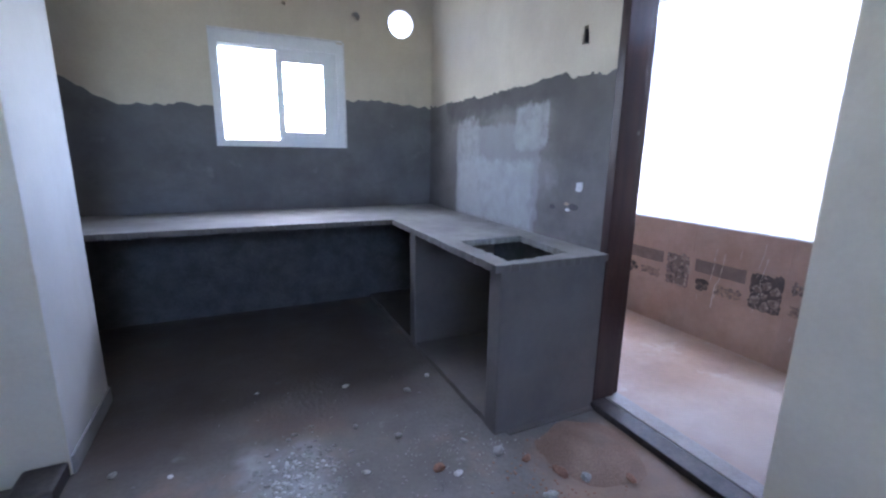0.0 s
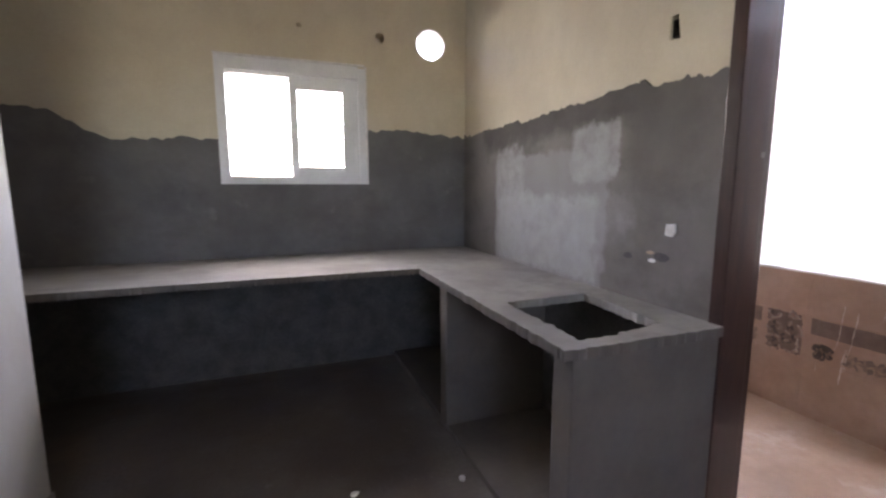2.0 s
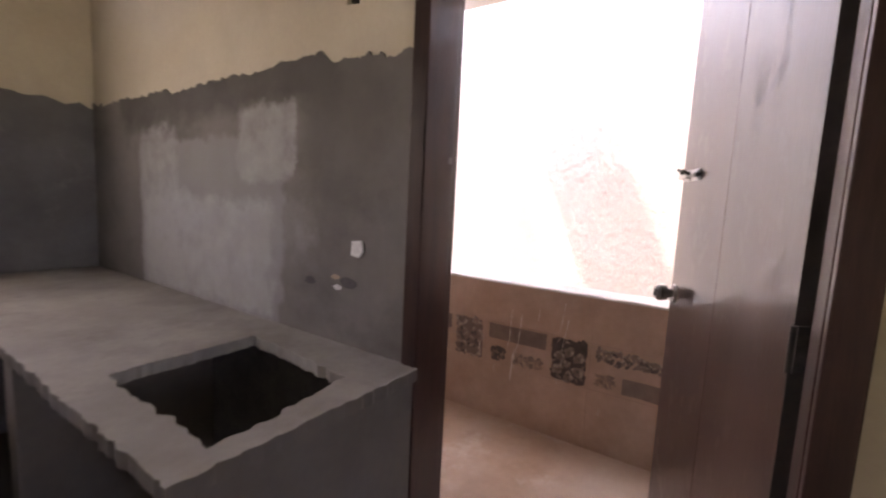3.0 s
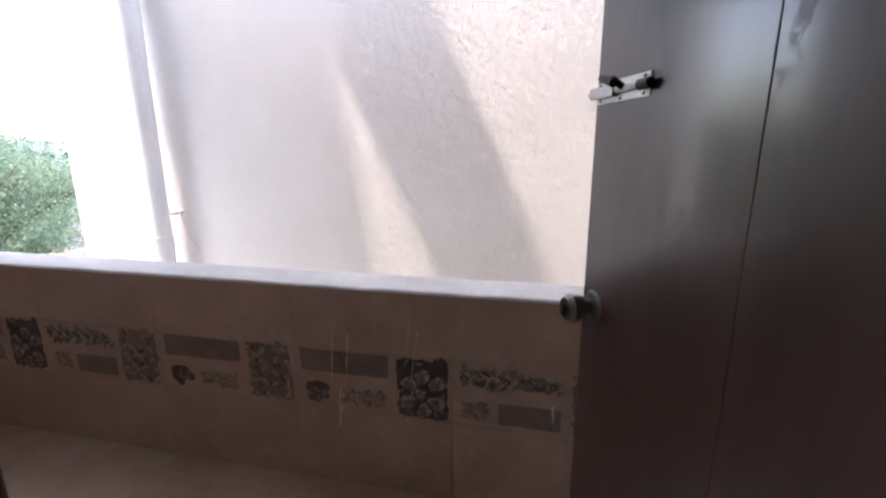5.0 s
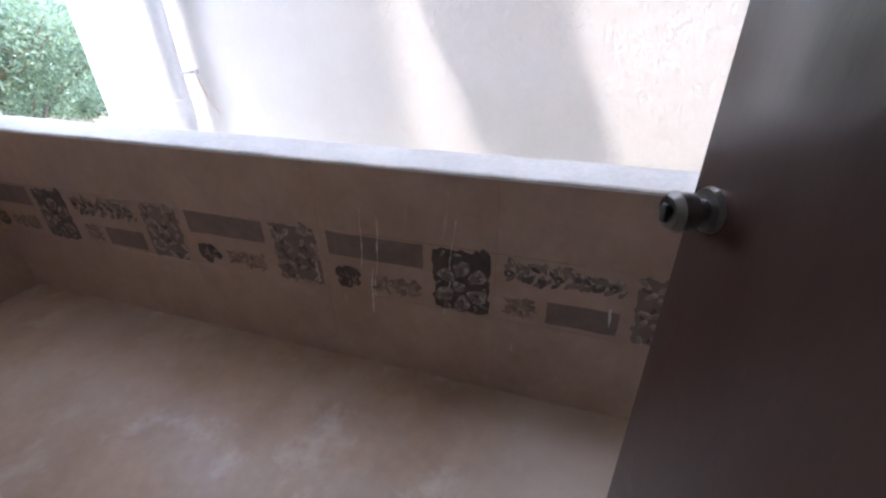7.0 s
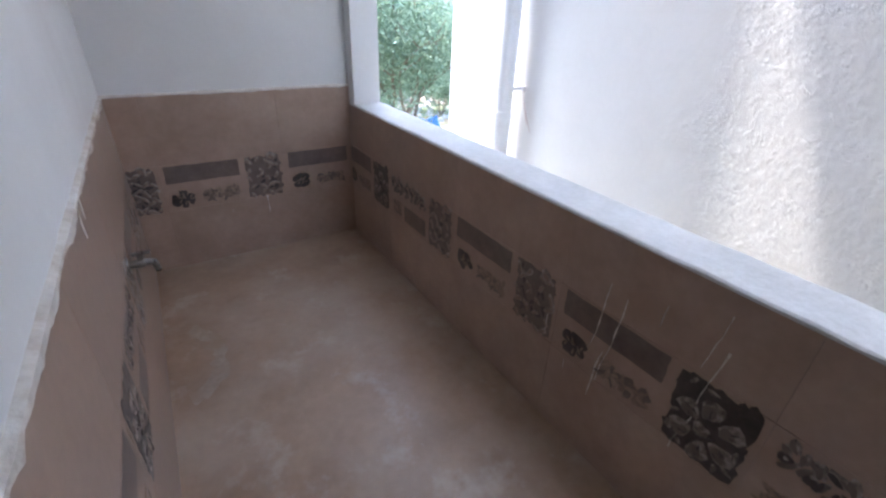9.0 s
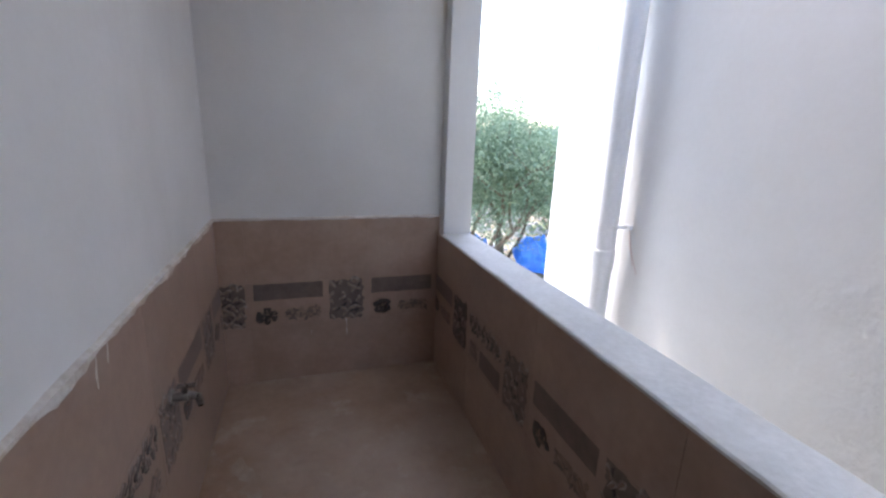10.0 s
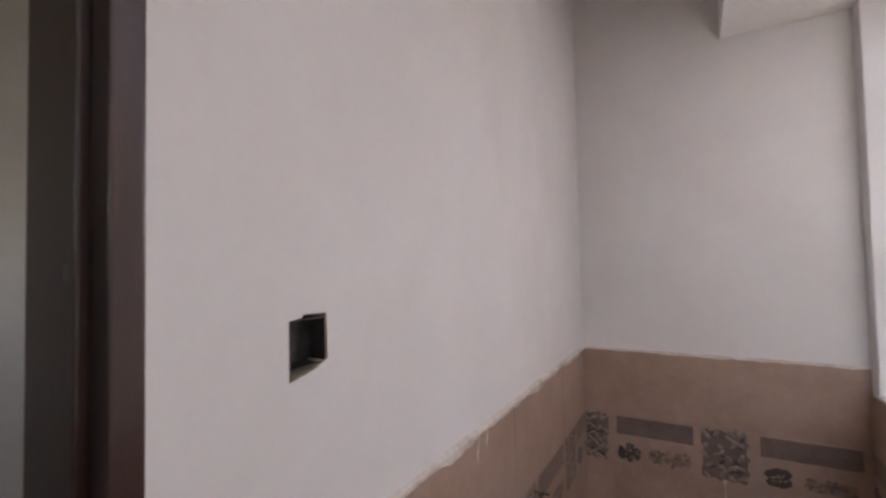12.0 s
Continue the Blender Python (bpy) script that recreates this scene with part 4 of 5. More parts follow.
def motif(kind, parent, fm, u0, u1, z0, z1):
    """A printed and slightly raised figure on a border tile."""
    def emit(name, bm, mat, label=""):
        bmesh.ops.transform(bm, matrix=fm, verts=bm.verts)
        part(name, bm, mat, parent, label)
    uc, zc, w, h = (u0 + u1) / 2, (z0 + z1) / 2, u1 - u0, z1 - z0
    if kind == "flower":
        bm = bmesh.new()
        patch(bm, u0 + 0.004, u1 - 0.004, z0 + 0.004, z1 - 0.006, 0.0006, 0.006)
        for k in range(12):
            a = 2 * math.pi * k / 12
            dome(bm, uc + (w / 2 - 0.018) * max(-1, min(1, 1.4 * math.cos(a))), zc + (h / 2 - 0.018) * max(-1, min(1, 1.4 * math.sin(a))), 0.044, 0.036, a, 0.0012)
        dome(bm, u0 + 0.02, z1 - 0.004, 0.04, 0.03, 0.5, 0.0014)
        emit("motif_ground", bm, M_MOTIF_BLACK)
        rim, fill, gap = bmesh.new(), bmesh.new(), bmesh.new()
        cz = zc - 0.016
        for k in range(6):
            a = 2 * math.pi * k / 6 + 0.5 + random.uniform(-0.15, 0.15)
            r = random.uniform(0.056, 0.066)
            du, dz = r * math.cos(a), 1.15 * r * math.sin(a)
            dome(rim, uc + du, cz + dz, random.uniform(0.066, 0.080), random.uniform(0.056, 0.066), a, 0.0030)
            dome(fill, uc + du * 0.95 + 0.004, cz + dz * 0.95 - 0.008, 0.058, 0.040, a + random.uniform(-0.3, 0.3), 0.0042)
            for _ in range(3):
                dome(gap, uc + du * random.uniform(0.7, 1.25), cz + dz * random.uniform(0.7, 1.25) - 0.004, 0.026, 0.007, a + random.uniform(-0.6, 0.6), 0.0050)
        dome(gap, uc, cz, 0.066, 0.062, 0, 0.0046)
        dome(rim, uc, cz, 0.052, 0.050, 0, 0.0058)
        dome(fill, uc, cz - 0.002, 0.042, 0.038, 0, 0.0068)
        dome(rim, uc, cz + 0.001, 0.022, 0.022, 0, 0.0078)
        for k in range(16):
            a = 2 * math.pi * k / 16 + random.uniform(-0.2, 0.2)
            q, v = uc + (w / 2 - 0.018) * max(-1, min(1, 1.3 * math.cos(a))), zc + (h / 2 - 0.02) * max(-1, min(1, 1.3 * math.sin(a)))
            if math.sin(a) > 0.3 and random.random() < 0.6:
                continue
            b = random.uniform(0, 3.1)
            dome(rim, q, v, random.uniform(0.026, 0.04), random.uniform(0.010, 0.016), b, 0.0022)
            dome(fill, q + 0.003, v - 0.004, 0.022, 0.008, b, 0.0032)
        emit("motif_rims", rim, M_MOTIF_PALE)
        emit("motif_petals", fill, M_MOTIF_DARK)
        emit("motif_veins", gap, M_MOTIF_BLACK)
    elif kind == "leafy":
        bm = bmesh.new()
        patch(bm, u0 + 0.006, u1 - 0.006, z0 + 0.006, z1 - 0.006, 0.0006, 0.009)
        for k in range(14):
            a = 2 * math.pi * k / 14
            dome(bm, uc + (w / 2 - 0.014) * max(-1, min(1, 1.4 * math.cos(a))), zc + (h / 2 - 0.014) * max(-1, min(1, 1.4 * math.sin(a))), 0.034, 0.026, a + random.uniform(-0.5, 0.5), 0.0012)
        emit("motif_ground", bm, M_MOTIF_DARK)
        dark, rim, fill = bmesh.new(), bmesh.new(), bmesh.new()
        for k in range(16):
            dome(dark, random.uniform(u0 + 0.02, u1 - 0.02), random.uniform(z0 + 0.015, z1 - 0.015), random.uniform(0.03, 0.05), random.uniform(0.012, 0.02), random.uniform(0, 3.1), 0.0016)
        for k in range(5):
            for c in range(4):
                u, z = u0 + w * (c + 0.5 + random.uniform(-0.3, 0.3)) / 4, z0 + h * (k + 0.5 + random.uniform(-0.3, 0.3)) / 5
                a = (0.7 if (c + k) % 2 else 2.4) + random.uniform(-0.45, 0.45)
                ln = random.uniform(0.042, 0.062)
                dome(rim, u, z, ln, ln * 0.40, a, 0.0026)
                dome(fill, u + 0.002, z - 0.003, ln * 0.78, ln * 0.24, a, 0.0040)
        dome(rim, u0 + 0.05, z1 - 0.008, 0.056, 0.044, 0.4, 0.0034)
        dome(fill, u0 + 0.052, z1 - 0.011, 0.042, 0.030, 0.4, 0.0048)
        emit("motif_gaps", dark, M_MOTIF_BLACK)
        emit("motif_rims", rim, M_MOTIF_LIGHT)
        emit("motif_leaves", fill, M_MOTIF_MID)
    elif kind == "stem":
        dark, rim, fill = bmesh.new(), bmesh.new(), bmesh.new()
        n = 20
        for k in range(n):
            u = u0 + w * (k + 0.5 + random.uniform(-0.3, 0.3)) / n
            for side in (-1, 1):
                a = side * random.uniform(0.5, 1.4) + random.uniform(-0.3, 0.3)
                z = zc + side * h * random.uniform(0.05, 0.30)
                ln = random.uniform(0.034, 0.056)
                dome(rim, u + side * 0.006 - 0.003, z + 0.004, ln, ln * 0.42, a, 0.0018)
                dome(fill if random.random() < 0.7 else dark, u + side * 0.006 + 0.002, z - 0.002, ln * 0.9, ln * 0.34, a, 0.0028)
            if k % 3 == 1:
                dome(dark, u, zc + random.uniform(-0.02, 0.01), 0.036, 0.030, 0, 0.0036)
                dome(rim, u, zc - 0.004, 0.016, 0.014, 0, 0.0050)
        emit("motif_rims", rim, M_MOTIF_PALE)
        emit("motif_shade", dark, M_MOTIF_BLACK)
        emit("motif_leaves", fill, M_MOTIF_DARK)
    elif kind == "small":
        bm, shade = bmesh.new(), bmesh.new()
        for k in range(6):
            a = 2 * math.pi * k / 6 + 0.4 + random.uniform(-0.35, 0.35)
            dome(bm, uc + random.uniform(0.24, 0.36) * w * math.cos(a), zc + 0.27 * h * math.sin(a), random.uniform(0.5, 0.7) * h, random.uniform(0.36, 0.6) * h, a, 0.0014)
        dome(bm, uc, zc, 0.7 * w, 0.6 * h, 0.0, 0.0016)
        for k in range(6):
            a = 2 * math.pi * k / 6 + 0.4
            dome(shade, uc + random.uniform(0.12, 0.34) * w * math.cos(a), zc + random.uniform(0.1, 0.3) * h * math.sin(a), random.uniform(0.018, 0.036), 0.010, a + random.uniform(-0.8, 0.8), 0.0034)
        dome(shade, uc, zc + 0.006, 0.02, 0.015, 0.3, 0.004)
        emit("motif_ground", bm, M_MOTIF_BLACK)
        emit("motif_leaves", shade, M_MOTIF_MID)
    elif kind == "bar":
        bm = bmesh.new()
        patch(bm, u0, u1, z0, z1, 0.0006, 0.0018)
        emit("motif_bar", bm, M_MOTIF_DARK)
    else:
        for mat, n, nm in ((M_MOTIF_MID, 30, "motif_field"), (M_MOTIF_DARK, 18, "motif_leaves"), (M_MOTIF_FAINT, 10, "motif_knots")):
            bm = bmesh.new()
            for k in range(n):
                dome(bm, random.uniform(u0 + 0.02, u1 - 0.02), random.uniform(z0 + 0.015, z1 - 0.015), random.uniform(0.03, 0.055), random.uniform(0.012, 0.022), random.uniform(0, 3.1), 0.001 + 0.0014 * random.random())
            emit(nm, bm, mat)


def dado(name, fm, length, top, start, sequence, label):
    """fm maps (along, out, up) to the world. sequence: the kinds of border tiles, one after another."""
    root = thing(name, label, "wall tiles", kind="structure")
    bm = bmesh.new()
    add_box(bm, 0, length, -0.001, TT - 0.0035, ZBF, top - 0.002)
    bmesh.ops.transform(bm, matrix=fm, verts=bm.verts)
    part("grout", bm, M_GROUT, root)
    u, i = start, 0
    while u < length - 0.01:
        a, b = max(u, 0.0), min(u + TILE_W, length)
        if b > a + 0.01:
            tile_piece("tile", root, fm, a, b, ZBF, Z1)
            t = tile_piece("border_tile", root, fm, a, b, Z1, Z2)
            tile_piece("tile", root, fm, a, b, Z2, top)
            first, gap = sequence[i % len(sequence)]
            todo = [(first, u + 0.016, u + 0.212, Z1 + 0.004, Z2 - 0.006)]
            if gap == "bar":
                todo += [("bar", u + 0.245, u + 0.605, Z2 - 0.10, Z2 - 0.008), ("small", u + 0.248, u + 0.372, Z1 + 0.018, Z1 + 0.108), ("faint", u + 0.40, u + 0.60, Z1 + 0.018, Z1 + 0.10)]
            elif gap == "raB":
                todo += [("bar", u + 0.245, u + 0.605, Z2 - 0.10, Z2 - 0.008), ("small", u + 0.478, u + 0.602, Z1 + 0.018, Z1 + 0.108), ("faint", u + 0.25, u + 0.455, Z1 + 0.018, Z1 + 0.10)]
            else:
                todo += [("stem", u + 0.25, u + 0.60, Z2 - 0.112, Z2 - 0.006), ("bar", u + 0.246, u + 0.462, Z1 + 0.018, Z1 + 0.104), ("faint", u + 0.485, u + 0.605, Z1 + 0.018, Z1 + 0.108)]
            for kind, c, d, z0, z1 in todo:
                c2, d2 = max(c, 0.002), min(d, length - 0.002)
                if d2 - c2 > 0.03:
                    motif(kind, t, fm, c2, d2, z0, z1)
        u += TILE_W
        i += 1
    return root


# the parapet's inner face looks along -x, the end wall's along -y, the kitchen wall's along +x
FM_PAR = Matrix(((0, -1, 0, XP), (1, 0, 0, -1.45), (0, 0, 1, 0), (0, 0, 0, 1)))
FM_END = Matrix(((-1, 0, 0, XP), (0, -1, 0, YE), (0, 0, 1, 0), (0, 0, 0, 1)))
FM_KIT = Matrix(((0, 1, 0, XB), (1, 0, 0, DB + 0.055), (0, 0, 1, 0), (0, 0, 0, 1)))
par_start = 1.45 + 1.482 - 0.016 - 5 * TILE_W
dado("wall_tiles_parapet", FM_PAR, YE + 1.45, PZ - 0.0135, par_start, [("leafy", "stem"), ("flower", "raB"), ("leafy", "raB"), ("leafy", "raB"), ("leafy", "stem"), ("flower", "raB"), ("leafy", "raB"), ("leafy", "stem"), ("flower", "raB")], "beige glazed wall tiles with a brown printed border")
dado("wall_tiles_end", FM_END, XP - XB, DZ, -0.204, [("leafy", "raB")], "beige glazed wall tiles with a brown printed border")
dado("wall_tiles_kitchen_side", FM_KIT, YE - DB - 0.055, DZ, -0.1, [("leafy", "bar"), ("flower", "stem"), ("leafy", "bar")], "beige glazed wall tiles with a brown printed border")


# putty lip where the white paint meets the tiles
def putty(name, fm, length, seed, wide=1.0):
    bm = bmesh.new()
    n = int(length / 0.02)
    rows_p = []
    for i in range(n + 1):
        u = length * i / n
        a = noise.noise((u * 6, seed, 0)) * 0.5 + noise.noise((u * 25, seed, 3)) * 0.35
        lo, hi, dd = DZ - 0.001 - wide * (0.011 + 0.036 * max(0, a + 0.1)), DZ + 0.005 + 0.007 * a, 0.012 + 0.006 * a
        rows_p.append([bm.verts.new(fm @ Vector(p)) for p in ((u, -0.001, lo), (u, max(dd, TT + 0.0012), lo + 0.003), (u, dd, hi - 0.003), (u, -0.001, hi + 0.004))])
    for a, b in zip(rows_p, rows_p[1:]):
        for k in range(4):
            bm.faces.new((a[k], a[(k + 1) % 4], b[(k + 1) % 4], b[k]))
    bm.faces.new(rows_p[0]), bm.faces.new(rows_p[-1])
    solid(name, bm, M_MORTAR, kind="structure")


putty("trim_putty_end", FM_END, XP - XB, 3.0, 0.45)
putty("trim_putty_kitchen_side", FM_KIT, YE - DB - 0.055, 8.0)


# dried white paint runs on the tiles
def drip(fm, u, z0, z1, w, seed, lean=0.0):
    bm = bmesh.new()
    n = max(4, int((z1 - z0) / 0.012))
    prev = None
    for i in range(n + 1):
        z = z1 - (z1 - z0) * i / n
        c = u + lean * (z - z0) + 0.011 * noise.noise((z * 9, seed, 0)) + 0.003 * noise.noise((z * 45, seed, 2))
        ww = 1.7 * w * (0.25 + 1.5 * abs(noise.noise((z * 24, seed, 5)))) * (1 if i < n else 0.4)
        cur = [bm.verts.new(fm @ Vector(p)) for p in ((c - ww, TT, z), (c, TT + 0.0022, z), (c + ww, TT, z))]
        if prev:
            bm.faces.new((prev[0], prev[1], cur[1], cur[0]))
            bm.faces.new((prev[1], prev[2], cur[2], cur[1]))
        prev = cur
    solid("paint_drip", bm, M_DRIP, "thin dried white paint run on the tiles", "paint drip", "paint runs on the tiles")


for y, z0, z1, w in ((1.635, 0.33, 0.70, 0.002), (1.90, 0.35, 0.68, 0.002), (1.95, 0.45, 0.70, 0.0018), (1.92, 0.27, 0.47, 0.003), (1.76, 0.66, 0.73, 0.002), (1.64, 0.62, 0.79, 0.0015), (1.11, 0.40, 0.47, 0.003), (2.14, 0.38, 0.46, 0.0025), (2.03, 0.30, 0.34, 0.002), (1.40, 0.22, 0.26, 0.002)):
    drip(FM_PAR, y + 1.45, z0, z1, w, y * 7, -0.1)
for x, z0, z1, w in ((2.62, 0.25, 0.36, 0.0025), (2.42, 0.28, 0.31, 0.002)):
    drip(FM_END, XP - x, z0, z1, w, x * 5)
for y, z0, z1, w in ((2.52, 0.865, 0.94, 0.0035), (2.58, 0.89, 0.94, 0.003)):
    drip(FM_KIT, y - DB - 0.055, z0, z1, w, y * 3)

# ---- cement smear and dust on the balcony floor ----
bm = bmesh.new()
arc = [(-1.5 + 2.7 * k / 40) for k in range(41)]
pts_o = [(2.03 + (0.17 + 0.05 * noise.noise((a * 3, 2, 2))) * math.cos(a), 3.04 + (0.26 + 0.06 * noise.noise((a * 4, 5, 2))) * math.sin(a)) for a in arc]
pts_i = [(2.02 + (0.12 + 0.05 * noise.noise((a * 5, 7, 2))) * math.cos(a), 3.04 + (0.20 + 0.06 * noise.noise((a * 5, 9, 2))) * math.sin(a)) for a in arc]
add_prism(bm, pts_o + pts_i[::-1], "z", ZBF - 0.001, ZBF + 0.001)
solid("trim_cement_smear", bm, M_SMEAR, kind="structure")


# ---- rubble on the kitchen floor ----
def chunk(name, x, y, s, mat, label, rz=0.0, cat="rubble", group="loose rubble on the floor"):
    bm = bmesh.new()
    bmesh.ops.create_icosphere(bm, subdivisions=2, radius=1)
    sd = x * 13 + y * 7
    for v in bm.verts:
        k = 1 + 0.45 * noise.noise(v.co * 1.3 + Vector((sd, sd * 2, 0)))
        v.co = Vector((v.co.x * s * k * 1.25, v.co.y * s * k * 0.85, max(v.co.z, -0.55) * s * k * 0.55))
    zmin = min(v.co.z for v in bm.verts)
    bmesh.ops.translate(bm, verts=bm.verts, vec=(0, 0, -zmin - 0.0008))
    ob = solid(name, bm, mat, label, cat, group)
    ob.matrix_world = pose(x, y, 0.0, 0, 0, rz)
    return ob


for x, y, s, k in ((0.62, 2.33, 0.017, 1), (0.93, 2.15, 0.019, 0), (1.10, 2.26, 0.016, 1), (0.30, 1.98, 0.014, 0), (0.38, 2.02, 0.009, 0), (0.58, 1.93, 0.014, 0), (0.55, 1.60, 0.012, 1), (0.84, 1.50, 0.022, 2), (0.90, 1.44, 0.019, 1), (1.02, 1.62, 0.017, 0), (1.13, 1.49, 0.028, 0), (1.22, 1.40, 0.02, 2), (-0.42, 2.0, 0.016, 0), (-0.2, 1.9, 0.01, 1), (1.30, 1.27, 0.03, 2), (1.38, 1.20, 0.024, 0), (1.18, 1.18, 0.025, 0), (1.48, 1.33, 0.018, 2), (0.75, 1.78, 0.018, 0), (1.2, 1.95, 0.011, 0), (0.15, 2.45, 0.009, 1), (1.55, 1.12, 0.022, 2), (1.32, 1.05, 0.026, 0)):
    chunk(("mortar_chunk", "tile_chip", "brick_crumb")[k], x, y, s, (M_CHIP, M_CHIPW, M_CHIPR)[k], ("grey lump of broken mortar on the cement floor", "white broken tile chip on the cement floor", "reddish crumb of brick on the cement floor")[k], random.uniform(0, 180))


def scatter(name, cx, cy, rx, ry, n, smin, smax, mat):
    verts, faces = [], []
    for _ in range(n):
        a, r = random.uniform(0, 2 * math.pi), math.sqrt(random.random()) * random.uniform(0.4, 1)
        x, y, s = cx + rx * r * math.cos(a), cy + ry * r * math.sin(a), random.uniform(smin, smax)
        t = random.uniform(0, 6.28)
        b = len(verts)
        for k in range(4):
            q = t + k * math.pi / 2 + random.uniform(-0.3, 0.3)
            verts.append((x + s * math.cos(q), y + s * 0.7 * math.sin(q), 0.0005))
        for k in range(4):
            q = t + k * math.pi / 2 + random.uniform(-0.3, 0.3)
            verts.append((x + s * 0.6 * math.cos(q), y + s * 0.45 * math.sin(q), s * random.uniform(0.25, 0.6)))
        faces.append((b + 4, b + 5, b + 6, b + 7))
        for k in range(4):
            faces.append((b + k, b + (k + 1) % 4, b + 4 + (k + 1) % 4, b + 4 + k))
    me = bpy.data.meshes.new(name)
    me.from_pydata(verts, [], faces)
    me.materials.append(mat)
    return tagged(new(name, me), kind="stuff")


scatter("white_chippings", 0.26, 1.68, 0.17, 0.25, 130, 0.003, 0.013, M_CHIPW)
scatter("grey_chippings", 0.3, 1.66, 0.30, 0.36, 260, 0.003, 0.016, M_CHIP)
scatter("grey_grit", 0.95, 1.55, 0.45, 0.3, 160, 0.002, 0.008, M_CHIP)
scatter("brick_grit", 1.3, 1.25, 0.4, 0.28, 150, 0.002, 0.009, M_CHIPR)
scatter("mixed_grit", 0.5, 1.7, 1.0, 0.9, 160, 0.0015, 0.005, M_CHIP)

# low heap of reddish sand in the corner by the threshold
bm = bmesh.new()
rings = []
for q, hgt in ((1.0, 0.0), (0.82, 0.010), (0.58, 0.026), (0.32, 0.038), (0.10, 0.043)):
    ring = []
    for k in range(28):
        a = 2 * math.pi * k / 28
        g = q * (1 + 0.22 * noise.noise((1.6 * math.cos(a), 1.6 * math.sin(a), 3.0)))
        p = (1.52 + 0.23 * g * math.cos(a), 1.34 + 0.22 * g * math.sin(a))
        ring.append(bm.verts.new((p[0], p[1], 0.0004 + hgt * (1 + 0.35 * noise.noise((p[0] * 9, p[1] * 9, 1.0))))))
    rings.append(ring)
for lo, hi in zip(rings, rings[1:]):
    for k in range(28):
        bm.faces.new((lo[k], lo[(k + 1) % 28], hi[(k + 1) % 28], hi[k]))
bm.faces.new(rings[-1])
solid("sand", bm, M_SAND, kind="stuff", smooth=True)

# ---- outside: ground, trees, rubble, far house ----
setting("ground", [(-3000, 3000, -3000, 3000, GZ - 0.5, GZ)], M_GROUND)


def tree(x, y, h, r, seed, leaves, label, lean=0.0, leaf=0.09):
    rnd = random.Random(seed)
    root = thing("tree", label, "tree", (x, y, GZ - 0.03))
    bm = bmesh.new()
    tips = []

    def limb(p, d, ln, rad, depth):
        q = p
        n = 3
        for k in range(n):
            d = (d + Vector((rnd.uniform(-.25, .25), rnd.uniform(-.25, .25), rnd.uniform(-.02, .12)))).normalized()
            e = q + d * ln / n
            add_tube(bm, q, e, rad * (1 - 0.25 * k / n), rad * (1 - 0.25 * (k + 1) / n), 6)
            q = e
            if depth <= 1:
                tips.append(q.copy())
        if depth > 0:
            for k in range(rnd.choice((2, 3, 3))):
                a = rnd.uniform(0, 2 * math.pi)
                limb(q, (d * 0.7 + Vector((math.cos(a), math.sin(a), rnd.uniform(-0.1, 0.6)))).normalized(), ln * rnd.uniform(0.6, 0.85), rad * 0.58, depth - 1)

    for k in range(4):
        a = k * 1.6 + rnd.uniform(-.4, .4)
        limb(Vector((0.08 * math.cos(a), 0.08 * math.sin(a), 0)), Vector((lean + 0.42 * math.cos(a), 0.42 * math.sin(a), 1)).normalized(), h * 0.28, 0.055 * h / 5, 3)
    part("trunk", bm, M_BARK, root)
    verts, faces = [], []
    ctr = Vector((0, 0, h * 0.5))
    for _ in range(leaves):
        if rnd.random() < 0.6:
            t = rnd.choice(tips)
            sp = r * 0.12
            c = t + Vector((rnd.gauss(0, sp), rnd.gauss(0, sp), rnd.gauss(0, sp)))
            c.z = min(c.z, h * 1.03)
        else:
            v = Vector([rnd.gauss(0, 1) for _ in range(3)]).normalized() * rnd.uniform(0.45, 1.0)
            k = 0.70 + 0.95 * noise.noise(v * 2.6 + Vector((seed, 0, 0)))
            c = ctr + Vector((v.x * r * k, v.y * r * k, v.z * h * 0.47 * k))
        a, b = Vector([rnd.uniform(-1, 1) for _ in range(3)]).normalized(), Vector([rnd.uniform(-1, 1) for _ in range(3)])
        b = a.cross(b).normalized()
        s = leaf * rnd.uniform(0.6, 1.3)
        i = len(verts)
        verts.extend([tuple(c - a * s), tuple(c + b * s * 0.42 + a * s * 0.1), tuple(c + a * s), tuple(c - b * s * 0.42 + a * s * 0.1)])
        faces.append((i, i + 1, i + 2, i + 3))
    me = bpy.data.meshes.new("crown")
    me.from_pydata(verts, [], faces)
    me.materials.append(M_LEAF)
    cr = new("crown", me)
    cr.parent = root
    return root


tree(7.5, 14.0, 7.5, 2.8, 3, 62000, "leafy green tree with several thin grey trunks", 0.05, 0.05)
tree(9.4, 15.8, 7.2, 2.6, 8, 50000, "leafy green tree behind a neighbour wall", -0.05, 0.05)
tree(14.0, 20.0, 3.3, 2.4, 12, 24000, "bushy green tree on the open plot", 0.0, 0.07)
tree(18.5, 26.0, 4.4, 3.2, 15, 9000, "bushy green tree on the open plot", 0.0, 0.13)
tree(5.2, 24.0, 5.0, 3.0, 21, 8000, "bushy green tree on the open plot", 0.0, 0.13)
tree(26.0, 34.0, 4.6, 4.2, 31, 8000, "wide green tree far across the plot", 0.0, 0.16)
tree(33.0, 50.0, 5.0, 5.5, 33, 8000, "wide green tree far across the plot", 0.0, 0.2)
tree(14.0, 46.0, 5.2, 6.0, 35, 8000, "wide green tree far across the plot", 0.0, 0.2)

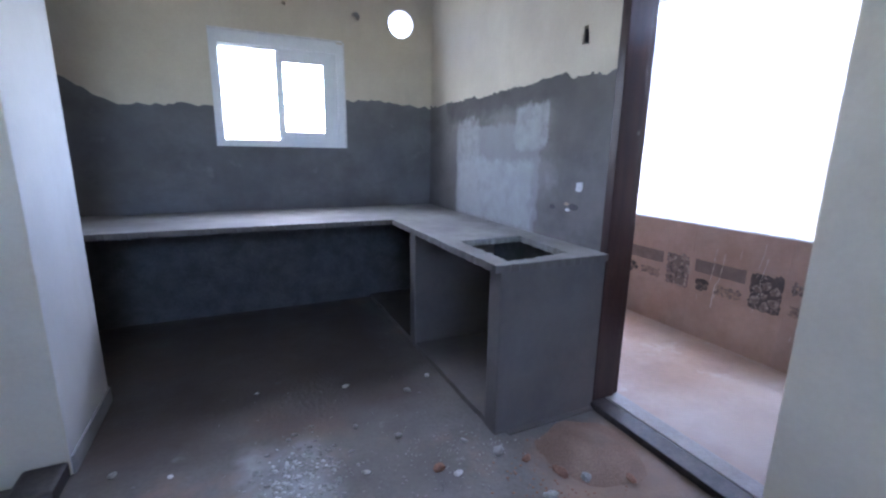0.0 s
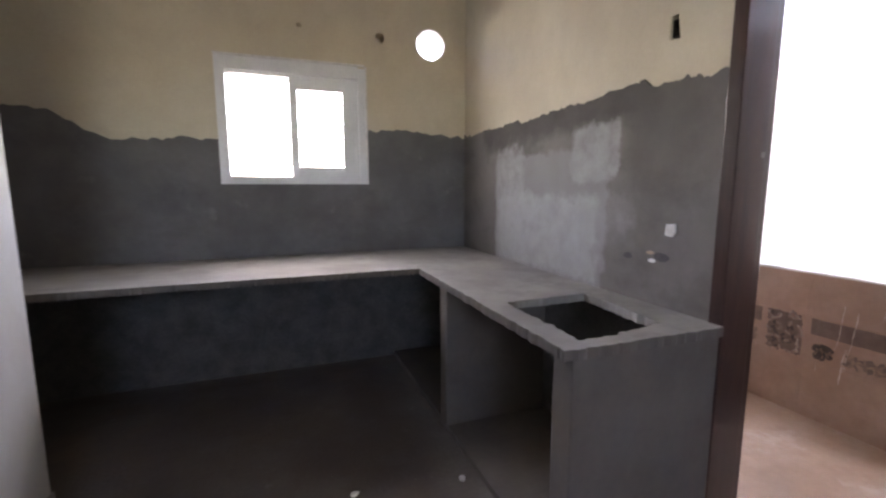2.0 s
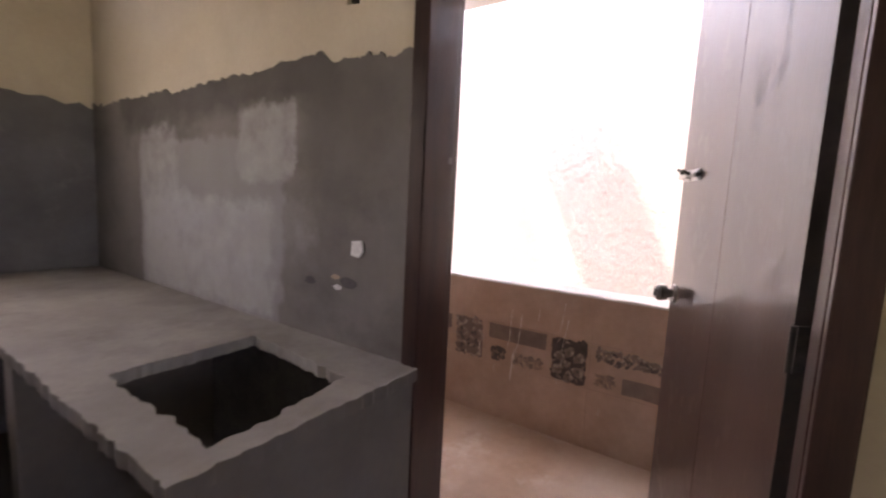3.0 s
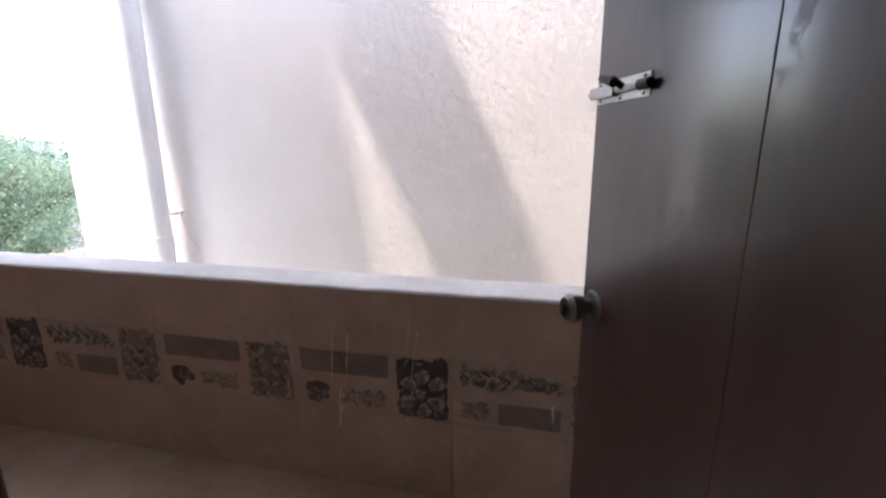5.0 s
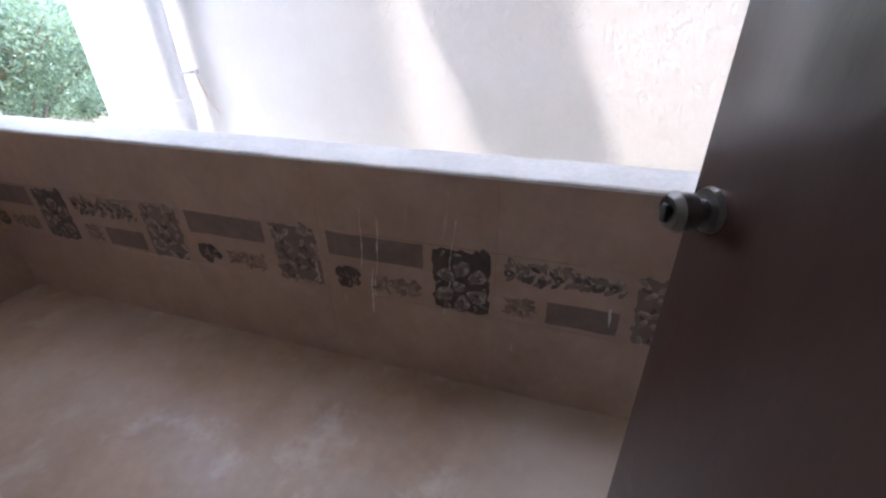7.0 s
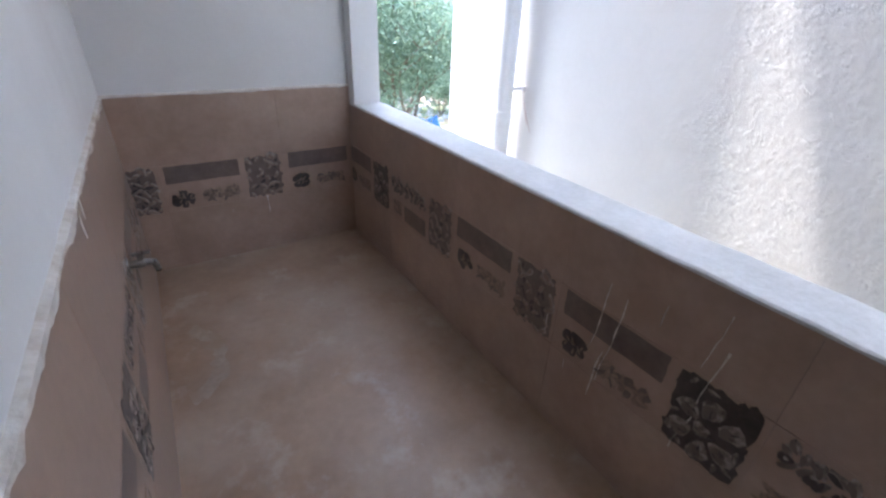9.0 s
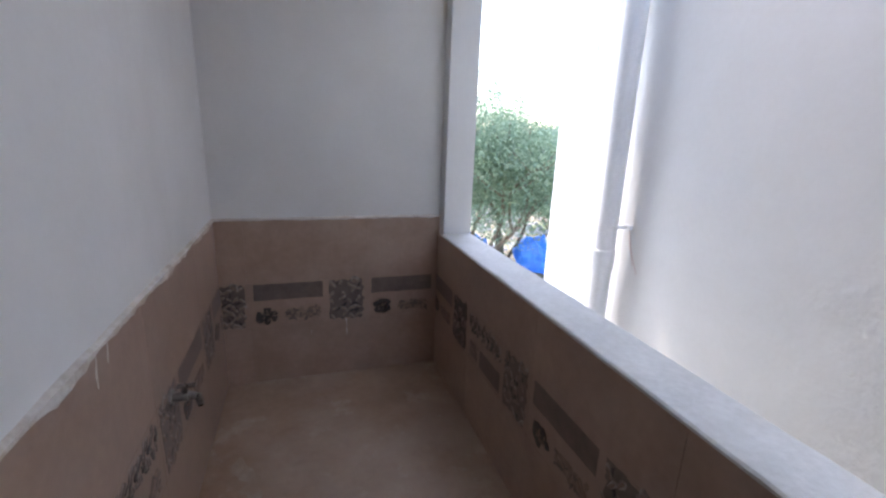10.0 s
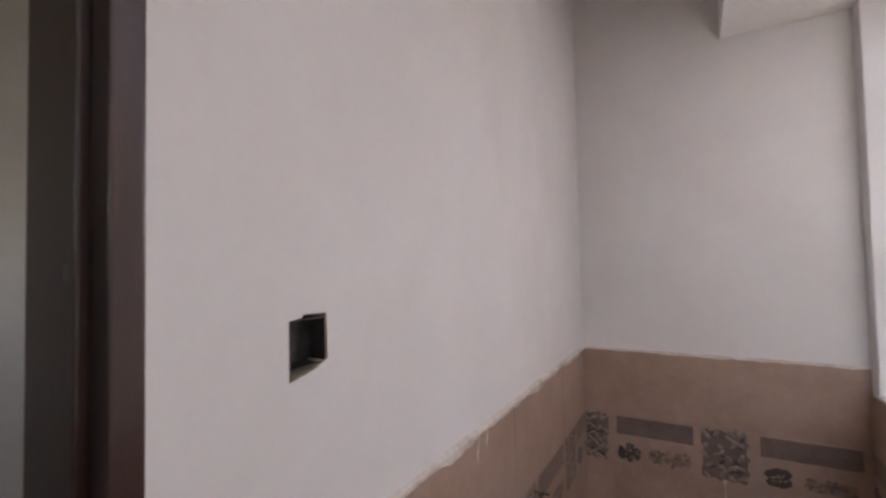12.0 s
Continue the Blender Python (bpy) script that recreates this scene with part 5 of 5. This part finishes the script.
rock_v, rock_f = [], []
for _ in range(700):
    x, y, s = random.uniform(8, 24), random.uniform(11, 30), random.uniform(0.06, 0.28)
    b = len(rock_v)
    for k in range(5):
        a = k * 1.2566 + random.uniform(-.3, .3)
        rock_v.append((x + s * math.cos(a), y + s * math.sin(a), GZ - 0.02))
    for k in range(5):
        a = k * 1.2566 + random.uniform(-.3, .3)
        rock_v.append((x + s * 0.6 * math.cos(a), y + s * 0.6 * math.sin(a), GZ + s * random.uniform(0.4, 0.9)))
    rock_f.append(tuple(range(b + 5, b + 10)))
    for k in range(5):
        rock_f.append((b + k, b + (k + 1) % 5, b + 5 + (k + 1) % 5, b + 5 + k))
for _ in range(260):
    x, y, s = random.gauss(7.9, 0.28), random.uniform(10.9, 15.4), random.uniform(0.05, 0.2)
    b = len(rock_v)
    for k in range(5):
        a = k * 1.2566 + random.uniform(-.3, .3)
        rock_v.append((x + s * math.cos(a), y + s * math.sin(a), GZ - 0.02))
    for k in range(5):
        a = k * 1.2566 + random.uniform(-.3, .3)
        rock_v.append((x + s * 0.6 * math.cos(a), y + s * 0.6 * math.sin(a), GZ + s * random.uniform(0.5, 1.2)))
    rock_f.append(tuple(range(b + 5, b + 10)))
    for k in range(5):
        rock_f.append((b + k, b + (k + 1) % 5, b + 5 + (k + 1) % 5, b + 5 + k))
me = bpy.data.meshes.new("loose_stones")
me.from_pydata(rock_v, [], rock_f)
me.materials.append(M_CHIP)
tagged(new("loose_stones", me), kind="stuff")

# rough compound wall with a broken white top, blue sheet beside it
bm = bmesh.new()
n = 26
prof = [(5.5 + 5.0 * k / n, GZ + 1.05 + 0.16 * noise.noise((k * 0.9, 4, 1))) for k in range(n + 1)]
add_prism(bm, [(5.5, GZ)] + prof + [(10.5, GZ)], "y", 10.2, 10.45)
solid("compound_wall", bm, M_CHIPR, "low reddish rubble boundary wall with a broken top", "wall")
bm = bmesh.new()
bmesh.ops.create_icosphere(bm, subdivisions=3, radius=1)
for v in bm.verts:
    k = 1 + 0.35 * noise.noise(v.co * 2.2)
    v.co = Vector((v.co.x * 0.85 * k, v.co.y * 0.6 * k, max(v.co.z, -0.2) * 0.9 * k))
ob = solid("blue_tarpaulin", bm, M_BLUE, "crumpled blue plastic sheet over a heap on the ground", "tarpaulin")
ob.matrix_world = pose(8.15, 15.9, GZ + 0.2, 0, 0, 30)
ob2 = copy_thing(ob, pose(10.2, 14.7, GZ + 0.28, 0, 0, 110))

far = thing("far_house", "pale flat-roofed house far across the plot", "building", (31.5, 44.0, GZ))
bm = bmesh.new()
add_box(bm, -2.6, 2.6, -2, 2, 0, 5.2, bevel=0.03)
part("wall", bm, M_FARWALL, far)
bm = bmesh.new()
add_box(bm, -2.8, 2.8, -2.2, 2.2, 5.2, 5.45, bevel=0.03)
part("roof", bm, M_CONCRETE, far)
for wx in (-1.6, 0.0, 1.6):
    for wz in (0.9, 3.4):
        bm = bmesh.new()
        add_box(bm, wx - 0.4, wx + 0.4, -2.05, -1.95, wz, wz + 1.0)
        part("window", bm, M_BLACKMETAL, far)
